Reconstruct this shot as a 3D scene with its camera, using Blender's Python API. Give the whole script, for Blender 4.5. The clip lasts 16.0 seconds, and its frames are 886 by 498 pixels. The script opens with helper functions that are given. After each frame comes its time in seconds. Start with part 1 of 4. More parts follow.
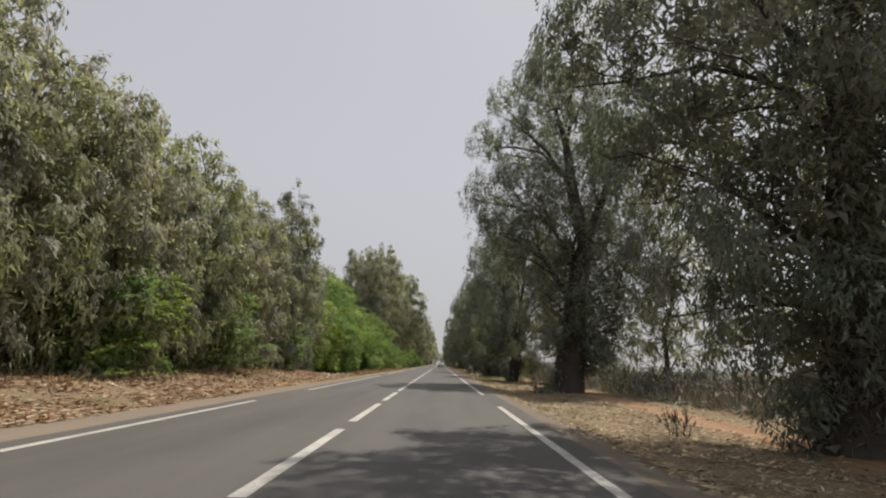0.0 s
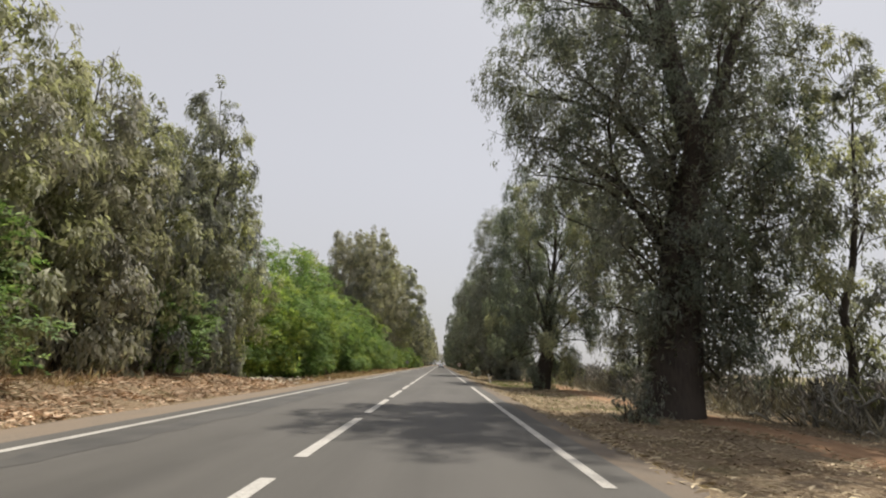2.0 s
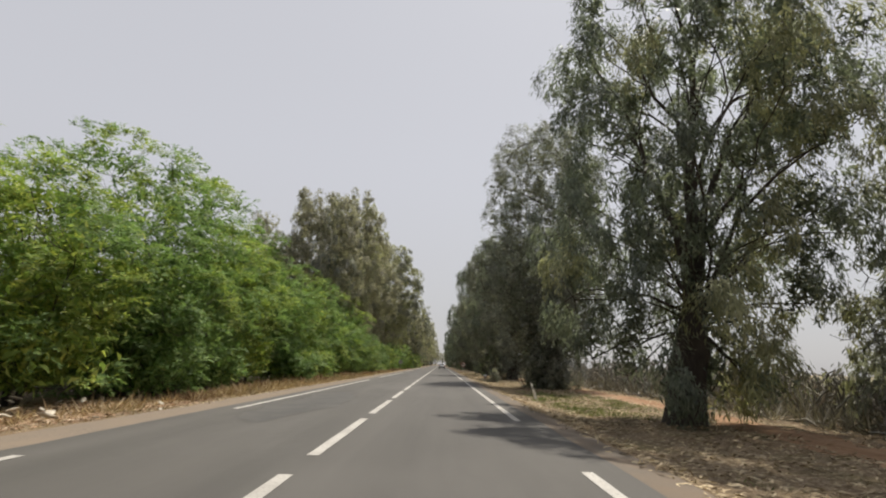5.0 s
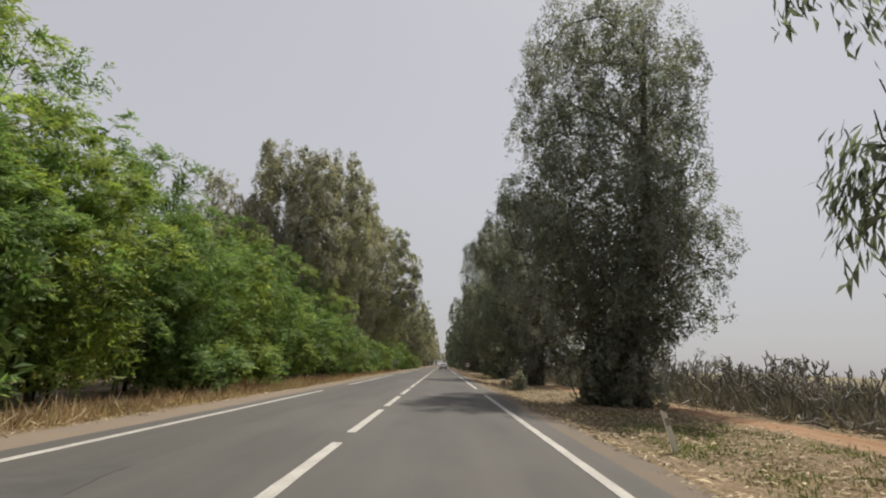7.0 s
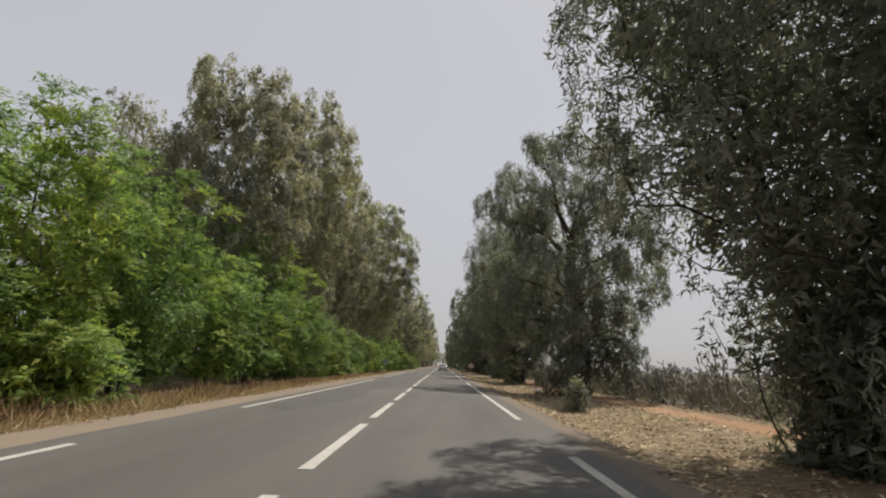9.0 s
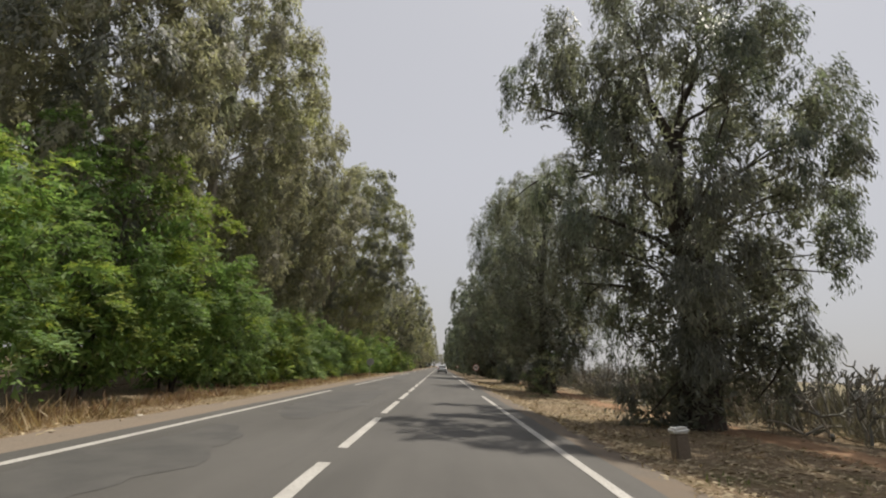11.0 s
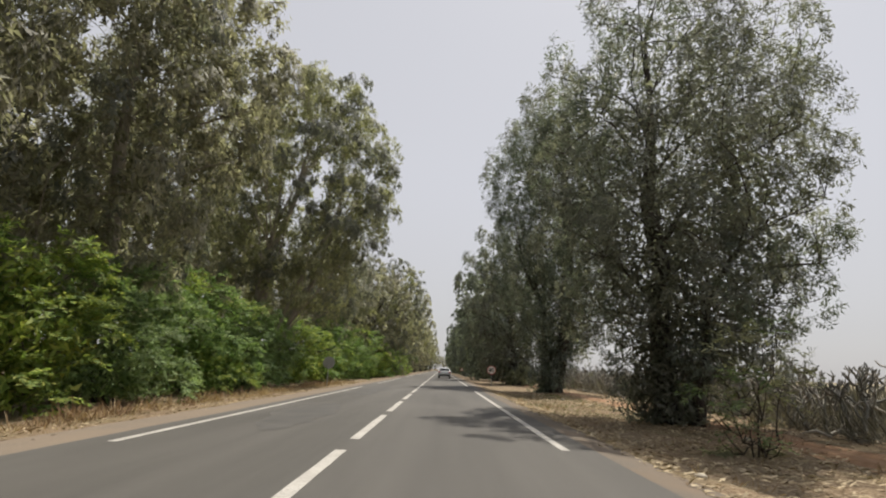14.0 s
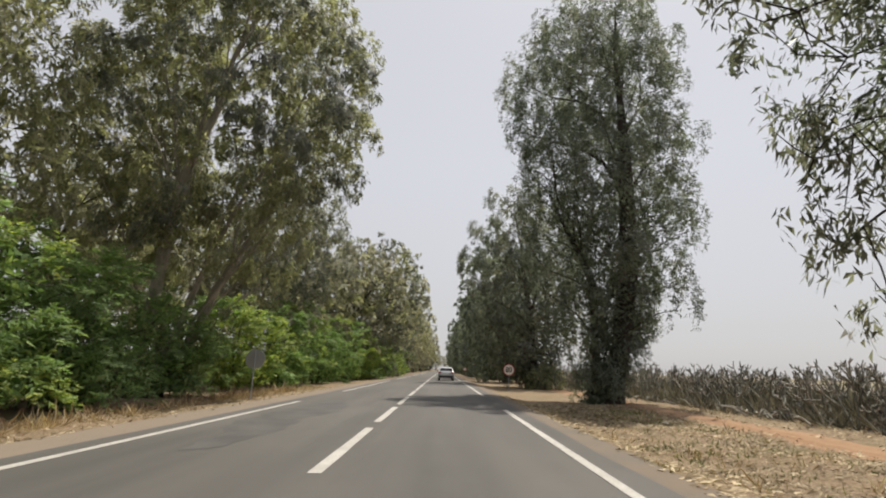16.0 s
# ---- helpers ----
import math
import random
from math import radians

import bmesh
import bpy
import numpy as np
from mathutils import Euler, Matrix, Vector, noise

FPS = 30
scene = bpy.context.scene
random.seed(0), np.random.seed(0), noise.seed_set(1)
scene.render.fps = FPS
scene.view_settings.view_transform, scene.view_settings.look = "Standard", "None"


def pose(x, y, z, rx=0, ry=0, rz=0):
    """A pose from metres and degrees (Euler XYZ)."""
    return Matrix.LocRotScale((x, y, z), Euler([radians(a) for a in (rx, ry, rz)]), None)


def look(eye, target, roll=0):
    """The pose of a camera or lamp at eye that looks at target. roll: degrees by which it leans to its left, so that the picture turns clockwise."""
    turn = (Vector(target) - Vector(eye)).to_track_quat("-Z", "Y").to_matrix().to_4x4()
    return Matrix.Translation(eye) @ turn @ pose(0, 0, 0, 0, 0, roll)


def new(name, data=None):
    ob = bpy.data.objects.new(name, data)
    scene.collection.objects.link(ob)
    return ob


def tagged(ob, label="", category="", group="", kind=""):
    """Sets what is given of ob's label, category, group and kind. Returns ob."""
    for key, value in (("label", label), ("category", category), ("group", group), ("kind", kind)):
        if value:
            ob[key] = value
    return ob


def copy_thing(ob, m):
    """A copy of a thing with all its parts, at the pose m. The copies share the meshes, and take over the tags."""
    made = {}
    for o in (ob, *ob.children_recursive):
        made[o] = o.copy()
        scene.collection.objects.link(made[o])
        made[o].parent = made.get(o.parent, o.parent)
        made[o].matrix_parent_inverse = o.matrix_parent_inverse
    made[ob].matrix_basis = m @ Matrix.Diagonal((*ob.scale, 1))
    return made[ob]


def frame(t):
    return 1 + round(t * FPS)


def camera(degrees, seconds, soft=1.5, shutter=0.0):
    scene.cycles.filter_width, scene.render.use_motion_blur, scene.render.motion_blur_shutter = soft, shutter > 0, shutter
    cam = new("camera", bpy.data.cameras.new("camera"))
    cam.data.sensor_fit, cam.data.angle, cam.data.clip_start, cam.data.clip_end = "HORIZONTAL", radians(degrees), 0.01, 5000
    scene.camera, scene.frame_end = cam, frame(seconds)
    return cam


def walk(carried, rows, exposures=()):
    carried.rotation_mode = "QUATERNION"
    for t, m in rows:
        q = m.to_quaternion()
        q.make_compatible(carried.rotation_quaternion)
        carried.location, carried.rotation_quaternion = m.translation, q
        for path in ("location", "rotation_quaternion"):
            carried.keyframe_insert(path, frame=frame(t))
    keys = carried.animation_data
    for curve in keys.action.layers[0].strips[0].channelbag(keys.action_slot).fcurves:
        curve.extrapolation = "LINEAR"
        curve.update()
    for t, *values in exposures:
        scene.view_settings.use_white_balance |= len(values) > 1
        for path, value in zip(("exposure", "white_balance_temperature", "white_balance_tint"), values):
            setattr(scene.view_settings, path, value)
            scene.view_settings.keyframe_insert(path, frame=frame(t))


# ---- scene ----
cam = camera(84.0, 16.0, soft=2.05)
PATH = [
    (0, (-0.082, 4.029, 1.175), (-0.085, 5.977, 1.63), 1.9),
    (0.5, (-0.096, 7.676, 1.174), (-0.099, 9.623, 1.628), 2.0),
    (1, (-0.084, 11.602, 1.192), (-0.088, 13.55, 1.646), 1.9),
    (1.5, (-0.121, 15.258, 1.179), (-0.126, 17.205, 1.637), 2.1),
    (2, (-0.088, 19.243, 1.18), (-0.094, 21.19, 1.637), 2.0),
    (2.5, (-0.079, 22.91, 1.241), (-0.086, 24.857, 1.696), 1.9),
    (3, (-0.1, 26.798, 1.232), (-0.101, 28.745, 1.688), 1.7),
    (3.5, (-0.108, 30.218, 1.219), (-0.108, 32.165, 1.676), 1.8),
    (4, (-0.082, 34.135, 1.25), (-0.086, 36.083, 1.704), 1.6),
    (6.5, (-0.18, 52.598, 1.212), (-0.189, 54.544, 1.671), 1.8),
    (7, (-0.198, 56.474, 1.244), (-0.208, 58.421, 1.7), 1.8),
    (7.5, (-0.234, 60.056, 1.227), (-0.242, 62.002, 1.687), 1.9),
    (8, (-0.211, 63.846, 1.263), (-0.219, 65.793, 1.72), 1.8),
    (8.5, (-0.259, 67.231, 1.269), (-0.269, 69.178, 1.727), 2.1),
    (9, (-0.255, 71.124, 1.239), (-0.266, 73.071, 1.698), 2.2),
    (11.5, (-0.357, 90.264, 1.29), (-0.364, 92.209, 1.756), 2.5),
    (12, (-0.337, 94.136, 1.241), (-0.345, 96.08, 1.711), 2.4),
    (12.5, (-0.365, 97.584, 1.214), (-0.372, 99.527, 1.688), 2.3),
    (13, (-0.343, 101.465, 1.213), (-0.354, 103.408, 1.686), 2.2),
    (13.5, (-0.348, 104.784, 1.168), (-0.358, 106.726, 1.646), 2.0),
    (14, (-0.34, 108.333, 1.213), (-0.349, 110.276, 1.688), 1.9),
    (14.5, (-0.316, 111.618, 1.205), (-0.325, 113.561, 1.68), 1.6),
    (15, (-0.318, 115.239, 1.232), (-0.327, 117.182, 1.705), 1.8),
    (15.5, (-0.335, 118.762, 1.226), (-0.346, 120.705, 1.7), 1.7),
    (16, (-0.331, 122.572, 1.221), (-0.341, 124.515, 1.695), 1.6),
]
EXPOSURES = [(0, -0.13), (1, -0.05), (2, 0.07), (3, 0.0), (4, 0.03), (6.5, -0.13), (8, -0.17), (9, -0.15), (11.5, -0.13), (13, 0.07), (13.6, 0.07), (14.5, 0.01), (15.2, 0.03), (16, 0.12)]
walk(cam, [(t, look(eye, target, roll)) for t, eye, target, roll in PATH], EXPOSURES)

# ---- light ----
SUN = Vector((0.28, 0.41, 1.0)).normalized()
world = bpy.data.worlds.new("world")
scene.world = world
world.use_nodes = True
wn, wl = world.node_tree.nodes, world.node_tree.links
sky = wn.new("ShaderNodeTexSky")
sky.sky_type, sky.sun_disc = "NISHITA", False
sky.sun_elevation, sky.sun_rotation = math.asin(SUN.z), math.atan2(SUN.x, SUN.y)
sky.air_density, sky.dust_density, sky.ozone_density = 1.0, 1.5, 1.0
haze = wn.new("ShaderNodeHueSaturation")
haze.inputs["Saturation"].default_value = 0.3
wl.new(sky.outputs[0], haze.inputs["Color"])
veil = wn.new("ShaderNodeMix")
veil.data_type = "RGBA"
veil.inputs[0].default_value = 0.7
# dusty haze: warmer and duller towards the horizon
high = wn.new("ShaderNodeSeparateXYZ")
wl.new(wn.new("ShaderNodeTexCoord").outputs["Generated"], high.inputs[0])
rise = wn.new("ShaderNodeMapRange")
rise.interpolation_type = "SMOOTHSTEP"
rise.inputs["From Max"].default_value = 0.42
wl.new(high.outputs["Z"], rise.inputs["Value"])
dust = wn.new("ShaderNodeMix")
dust.data_type = "RGBA"
dust.inputs[6].default_value, dust.inputs[7].default_value = (5.75, 5.6, 5.65, 1), (6.85, 6.86, 7.35, 1)
wl.new(rise.outputs[0], dust.inputs[0])
wl.new(dust.outputs[2], veil.inputs[7])
wl.new(haze.outputs[0], veil.inputs[6])
wl.new(veil.outputs[2], wn["Background"].inputs["Color"])
wn["Background"].inputs["Strength"].default_value = 0.1
lamp = bpy.data.lights.new("sun", "SUN")
lamp.energy, lamp.angle, lamp.color = 4.9, radians(0.6), (1.0, 0.93, 0.82)
new("sun", lamp).matrix_world = look(SUN * 100, (0, 0, 0))


# ---- materials ----
class Nodes:
    """Short names for building one node material."""

    def __init__(self, name):
        self.m = bpy.data.materials.new(name)
        self.m.use_nodes = True
        self.t = self.m.node_tree
        self.b = self.t.nodes["Principled BSDF"]
        self.out = self.t.nodes["Material Output"]
        self.co = self.t.nodes.new("ShaderNodeTexCoord").outputs["Object"]

    def link(self, a, b):
        self.t.links.new(a, b)

    def scaled(self, sx, sy, sz):
        n = self.t.nodes.new("ShaderNodeMapping")
        n.inputs["Scale"].default_value = (sx, sy, sz)
        self.link(self.co, n.inputs["Vector"])
        return n.outputs[0]

    def noise(self, scale, detail=4.0, rough=0.6, vec=None):
        n = self.t.nodes.new("ShaderNodeTexNoise")
        n.inputs["Scale"].default_value, n.inputs["Detail"].default_value = scale, detail
        n.inputs["Roughness"].default_value = rough
        self.link(vec or self.co, n.inputs["Vector"])
        return n.outputs["Fac"]

    def voronoi(self, scale, feature="F1", vec=None):
        n = self.t.nodes.new("ShaderNodeTexVoronoi")
        n.feature = feature
        n.inputs["Scale"].default_value = scale
        self.link(vec or self.co, n.inputs["Vector"])
        return n

    def ramp(self, fac, *stops):
        n = self.t.nodes.new("ShaderNodeValToRGB")
        e = n.color_ramp.elements
        while len(e) < len(stops):
            e.new(0.5)
        for el, (p, c) in zip(e, stops):
            el.position = p
            el.color = (*c, 1) if isinstance(c, tuple) else (c, c, c, 1)
        self.link(fac, n.inputs[0])
        return n.outputs[0]

    def mix(self, fac, a, b, mode="MIX"):
        n = self.t.nodes.new("ShaderNodeMix")
        n.data_type, n.blend_type = "RGBA", mode
        for value, slot in ((fac, n.inputs[0]), (a, n.inputs[6]), (b, n.inputs[7])):
            if isinstance(value, bpy.types.NodeSocket):
                self.link(value, slot)
            else:
                slot.default_value = (*value, 1) if isinstance(value, tuple) else value
        return n.outputs[2]

    def bump(self, height, strength, dist):
        n = self.t.nodes.new("ShaderNodeBump")
        n.inputs["Strength"].default_value, n.inputs["Distance"].default_value = strength, dist
        self.link(height, n.inputs["Height"])
        self.link(n.outputs[0], self.b.inputs["Normal"])

    def done(self, color, rough=0.8, spec=0.3, metal=0.0):
        if isinstance(color, tuple):
            self.b.inputs["Base Color"].default_value = (*color, 1)
        else:
            self.link(color, self.b.inputs["Base Color"])
        if isinstance(rough, float):
            self.b.inputs["Roughness"].default_value = rough
        else:
            self.link(rough, self.b.inputs["Roughness"])
        self.b.inputs["Specular IOR Level"].default_value, self.b.inputs["Metallic"].default_value = spec, metal
        return self.m


def leaf_material(name, dark, mid, light, through_light=0.3, rough=0.5):
    n = Nodes(name)
    geo = n.t.nodes.new("ShaderNodeNewGeometry")
    each = n.ramp(geo.outputs["Random Per Island"], (0.0, dark), (0.55, mid), (1.0, light))
    patch = n.mix(1.0, n.ramp(n.noise(0.45, 2), (0.3, 0.7), (0.7, 1.25)), n.ramp(n.noise(1.7, 2), (0.3, 0.72), (0.7, 1.35)), "MULTIPLY")
    col = n.mix(1.0, each, patch, "MULTIPLY")
    n.done(col, rough, 0.28)
    tr = n.t.nodes.new("ShaderNodeBsdfTranslucent")
    n.link(n.mix(1.0, col, (1.0, 1.05, 0.7), "MULTIPLY"), tr.inputs["Color"])
    sh = n.t.nodes.new("ShaderNodeMixShader")
    sh.inputs[0].default_value = through_light
    n.link(n.b.outputs[0], sh.inputs[1])
    n.link(tr.outputs[0], sh.inputs[2])
    n.link(sh.outputs[0], n.out.inputs["Surface"])
    return n.m


GUM = leaf_material("gum_leaf", (0.155, 0.162, 0.143), (0.228, 0.234, 0.208), (0.33, 0.33, 0.296), 0.54)
GUM_DEEP = leaf_material("deep_green_gum_leaf", (0.125, 0.146, 0.121), (0.192, 0.216, 0.181), (0.285, 0.31, 0.262), 0.54)
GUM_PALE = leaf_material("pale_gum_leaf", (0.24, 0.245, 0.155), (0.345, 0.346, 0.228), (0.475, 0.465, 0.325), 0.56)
# leaf colour lightened and greyed to imitate haze over the woodland
GUM_BROWN = leaf_material("haze_pale_gum_leaf", (0.235, 0.227, 0.178), (0.34, 0.328, 0.264), (0.47, 0.445, 0.37), 0.56)
ACACIA = leaf_material("acacia_leaf", (0.12, 0.195, 0.07), (0.195, 0.305, 0.105), (0.33, 0.42, 0.155), 0.47, 0.6)
ACACIA_YELLOW = leaf_material("flowering_acacia_leaf", (0.16, 0.235, 0.066), (0.265, 0.36, 0.096), (0.47, 0.49, 0.13), 0.49, 0.6)
ACACIA_BLUE = leaf_material("grey_green_acacia_leaf", (0.135, 0.2, 0.09), (0.22, 0.305, 0.14), (0.36, 0.44, 0.215), 0.49, 0.6)
DRY_LEAF = leaf_material("dry_leaf", (0.15, 0.105, 0.06), (0.315, 0.245, 0.15), (0.58, 0.485, 0.33), 0.1, 0.8)
BARK_SCRAP = leaf_material("bark_scrap", (0.19, 0.11, 0.06), (0.38, 0.25, 0.155), (0.62, 0.49, 0.36), 0.05, 0.85)
DRY_GRASS = leaf_material("dry_grass_blade", (0.2, 0.13, 0.07), (0.38, 0.27, 0.15), (0.6, 0.5, 0.34), 0.25, 0.8)
DRY_SCRUB = leaf_material("dead_scrub", (0.12, 0.11, 0.09), (0.21, 0.195, 0.16), (0.34, 0.31, 0.25), 0.15, 0.8)
BROWN_WEED = leaf_material("brown_weed", (0.12, 0.07, 0.04), (0.22, 0.135, 0.08), (0.4, 0.28, 0.18), 0.2, 0.8)
GREEN_GRASS = leaf_material("green_weed", (0.08, 0.11, 0.035), (0.15, 0.19, 0.065), (0.3, 0.32, 0.13), 0.3, 0.7)


def bark_material(name, dark, light):
    n = Nodes(name)
    v = n.scaled(6, 6, 0.8)
    f = n.noise(2.2, 6, 0.65, v)
    n.bump(f, 0.7, 0.04)
    return n.done(n.mix(n.ramp(n.noise(0.7, 3), (0.35, 0.0), (0.7, 1.0)), n.ramp(f, (0.3, dark), (0.7, light)), light), 0.85)


BARK = bark_material("bark", (0.025, 0.021, 0.019), (0.085, 0.07, 0.058))
PALE_BARK = bark_material("pale_bark", (0.12, 0.1, 0.08), (0.4, 0.36, 0.3))

n = Nodes("asphalt")
grain = n.noise(55, 5, 0.7)
stone = n.voronoi(90).outputs["Distance"]
streak = n.noise(0.5, 4, 0.6, n.scaled(1.6, 0.09, 1))
blotch = n.noise(0.22, 5, 0.62, n.scaled(1, 0.45, 1))
col = n.ramp(grain, (0.25, (0.064, 0.06, 0.054)), (0.75, (0.115, 0.108, 0.098)))
col = n.mix(1.0, col, n.ramp(streak, (0.3, 0.78), (0.7, 1.2)), "MULTIPLY")
col = n.mix(n.ramp(blotch, (0.5, 0.0), (0.68, 0.55)), col, (0.124, 0.117, 0.107))
n.bump(stone, 0.35, 0.006)
ASPHALT = n.done(col, n.ramp(grain, (0.2, 0.62), (0.8, 0.85)), 0.35)

n = Nodes("dark_patch_asphalt")
g = n.noise(50, 5, 0.7)
n.bump(g, 0.3, 0.005)
PATCH = n.done(n.mix(n.ramp(n.noise(1.2, 4), (0.35, 0.0), (0.65, 1.0)), n.ramp(g, (0.3, (0.054, 0.052, 0.05)), (0.7, (0.088, 0.085, 0.08))), (0.1, 0.095, 0.088)), 0.66)

n = Nodes("dusty_shoulder")
g = n.noise(30, 6, 0.7)
n.bump(g, 0.5, 0.012)
SHOULDER = n.done(n.mix(n.ramp(n.noise(0.9, 5, 0.65), (0.35, 0.0), (0.65, 1.0)), n.ramp(g, (0.3, (0.115, 0.1, 0.084)), (0.7, (0.2, 0.17, 0.138))), (0.185, 0.145, 0.108)), 0.9, 0.2)

n = Nodes("earthen_shoulder")
g = n.noise(22, 6, 0.7)
n.bump(g, 0.5, 0.015)
EARTH_SHOULDER = n.done(n.mix(n.ramp(n.noise(0.7, 5, 0.65), (0.35, 0.0), (0.65, 1.0)), n.ramp(g, (0.3, (0.15, 0.125, 0.1)), (0.7, (0.27, 0.222, 0.175))), (0.235, 0.187, 0.142)), 0.95, 0.15)

n = Nodes("earth")
v = n.co
big, fine = n.noise(0.3, 5, 0.6), n.noise(9, 6, 0.7)
chips = n.voronoi(7).outputs["Color"]
litter = n.ramp(n.noise(14, 5, 0.75), (0.34, (0.1, 0.068, 0.042)), (0.5, (0.22, 0.165, 0.108)), (0.66, (0.41, 0.34, 0.24)))
soil = n.ramp(fine, (0.3, (0.17, 0.11, 0.07)), (0.7, (0.3, 0.205, 0.13)))
col = n.mix(n.ramp(big, (0.42, 0.0), (0.65, 0.45)), litter, soil)
col = n.mix(n.ramp(n.noise(0.5, 4, 0.6), (0.52, 0.0), (0.7, 0.6)), col, (0.15, 0.14, 0.065))
n.bump(fine, 0.8, 0.05)
EARTH = n.done(col, 0.95, 0.1)

n = Nodes("red_dirt")
f = n.noise(7, 6, 0.7)
rut = n.noise(0.8, 4, 0.6, n.scaled(2.2, 0.12, 1))
n.bump(f, 0.6, 0.04)
RED_DIRT = n.done(n.mix(n.ramp(rut, (0.35, 0.0), (0.65, 1.0)), n.ramp(f, (0.3, (0.18, 0.1, 0.055)), (0.7, (0.34, 0.205, 0.12))), (0.33, 0.215, 0.135)), 0.95, 0.1)

n = Nodes("field")
FIELD = n.done(n.mix(n.ramp(n.noise(0.06, 5), (0.4, 0.0), (0.6, 1.0)), n.ramp(n.noise(3, 5), (0.3, (0.19, 0.16, 0.105)), (0.7, (0.3, 0.255, 0.175))), (0.22, 0.195, 0.125)), 0.95, 0.1)

# a darker brown than the open earth
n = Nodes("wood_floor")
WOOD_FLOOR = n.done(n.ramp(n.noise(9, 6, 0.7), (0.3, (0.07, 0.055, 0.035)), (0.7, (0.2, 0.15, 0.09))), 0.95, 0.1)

n = Nodes("road_paint")
w = n.noise(26, 6, 0.75)
n.bump(w, 0.3, 0.003)
PAINT = n.done(n.mix(n.ramp(w, (0.36, 0.0), (0.5, 1.0)), (0.3, 0.28, 0.25), n.ramp(n.noise(1.5, 4), (0.3, (0.38, 0.36, 0.33)), (0.7, (0.54, 0.52, 0.48)))), 0.65)

n = Nodes("cactus_skin")
geo = n.t.nodes.new("ShaderNodeNewGeometry")
c = n.ramp(geo.outputs["Random Per Island"], (0.0, (0.16, 0.155, 0.13)), (0.6, (0.29, 0.28, 0.24)), (1.0, (0.5, 0.46, 0.4)))
s = n.noise(8, 5, 0.7)
n.bump(s, 0.5, 0.02)
CACTUS = n.done(n.mix(1.0, c, n.ramp(s, (0.3, 0.6), (0.7, 1.2)), "MULTIPLY"), 0.8)

n = Nodes("pale_stone")
s = n.noise(9, 6, 0.7)
n.bump(s, 0.6, 0.02)
oi = n.t.nodes.new("ShaderNodeObjectInfo")
STONE = n.done(n.mix(1.0, n.ramp(s, (0.3, (0.42, 0.36, 0.28)), (0.7, (0.66, 0.6, 0.5))), n.ramp(oi.outputs["Random"], (0.0, 0.6), (1.0, 1.15)), "MULTIPLY"), 0.9)


def plain(name, color, rough=0.5, spec=0.5, metal=0.0, wear=0.15):
    n = Nodes(name)
    f = n.noise(12, 5, 0.7)
    return n.done(n.mix(n.ramp(f, (0.4, 0.0), (0.75, wear)), color, tuple(v * 0.45 + 0.04 for v in color)), rough, spec, metal)


WHITE = plain("white_paint", (0.74, 0.73, 0.69), 0.55, wear=0.45)
POST_WHITE = plain("post_white", (0.84, 0.83, 0.8), 0.55, wear=0.12)
RED = plain("red_sign_film", (0.3, 0.025, 0.03), 0.4)
BLACK = plain("black_sign_film", (0.02, 0.02, 0.02), 0.45)
STEEL = plain("galvanised_steel", (0.36, 0.37, 0.37), 0.5, 0.5, 0.6)
CAR_PAINT = plain("silver_car_paint", (0.62, 0.63, 0.64), 0.28, 0.6, 0.25, 0.05)
CAR_DARK = plain("dark_car_plastic", (0.025, 0.026, 0.028), 0.5)
CAR_GLASS = plain("dark_car_glass", (0.03, 0.035, 0.04), 0.08, 0.8, 0.0, 0.02)
TAIL_LAMP = plain("red_tail_lamp", (0.4, 0.02, 0.02), 0.2)
TYRE = plain("tyre_rubber", (0.02, 0.02, 0.02), 0.85)


# ---- mesh helpers ----
def part(name, mesh, material, parent=None, label=""):
    """One mesh object, under a thing or alone."""
    if isinstance(mesh, bmesh.types.BMesh):
        data = bpy.data.meshes.new(name)
        mesh.to_mesh(data)
        mesh.free()
    else:
        data = mesh
    if material and not data.materials:
        data.materials.append(material)
    ob = new(name, data)
    ob.parent = parent
    if label:
        ob["label"] = label
    return ob


def thing(name, x, y, z, label, category, group="", turn=0.0):
    ob = new(name)
    ob.empty_display_size = 0.2
    ob.matrix_basis = pose(x, y, z, 0, 0, turn)
    return tagged(ob, label, category, group)


def grid_mesh(name, verts, quads, smooth=True):
    """A mesh from numpy arrays of vertices and of faces that all have as many corners."""
    data = bpy.data.meshes.new(name)
    verts, quads = np.asarray(verts, np.float32), np.asarray(quads, np.int32)
    data.vertices.add(len(verts))
    data.vertices.foreach_set("co", verts.ravel())
    data.loops.add(quads.size)
    data.loops.foreach_set("vertex_index", quads.ravel())
    data.polygons.add(len(quads))
    data.polygons.foreach_set("loop_start", np.arange(0, quads.size, quads.shape[1], dtype=np.int32))
    data.polygons.foreach_set("loop_total", np.full(len(quads), quads.shape[1], np.int32))
    data.polygons.foreach_set("use_smooth", np.full(len(quads), smooth))
    data.update(calc_edges=True)
    data.validate()
    return data


def unit(v):
    return v / np.maximum(np.linalg.norm(v, axis=-1, keepdims=True), 1e-6)


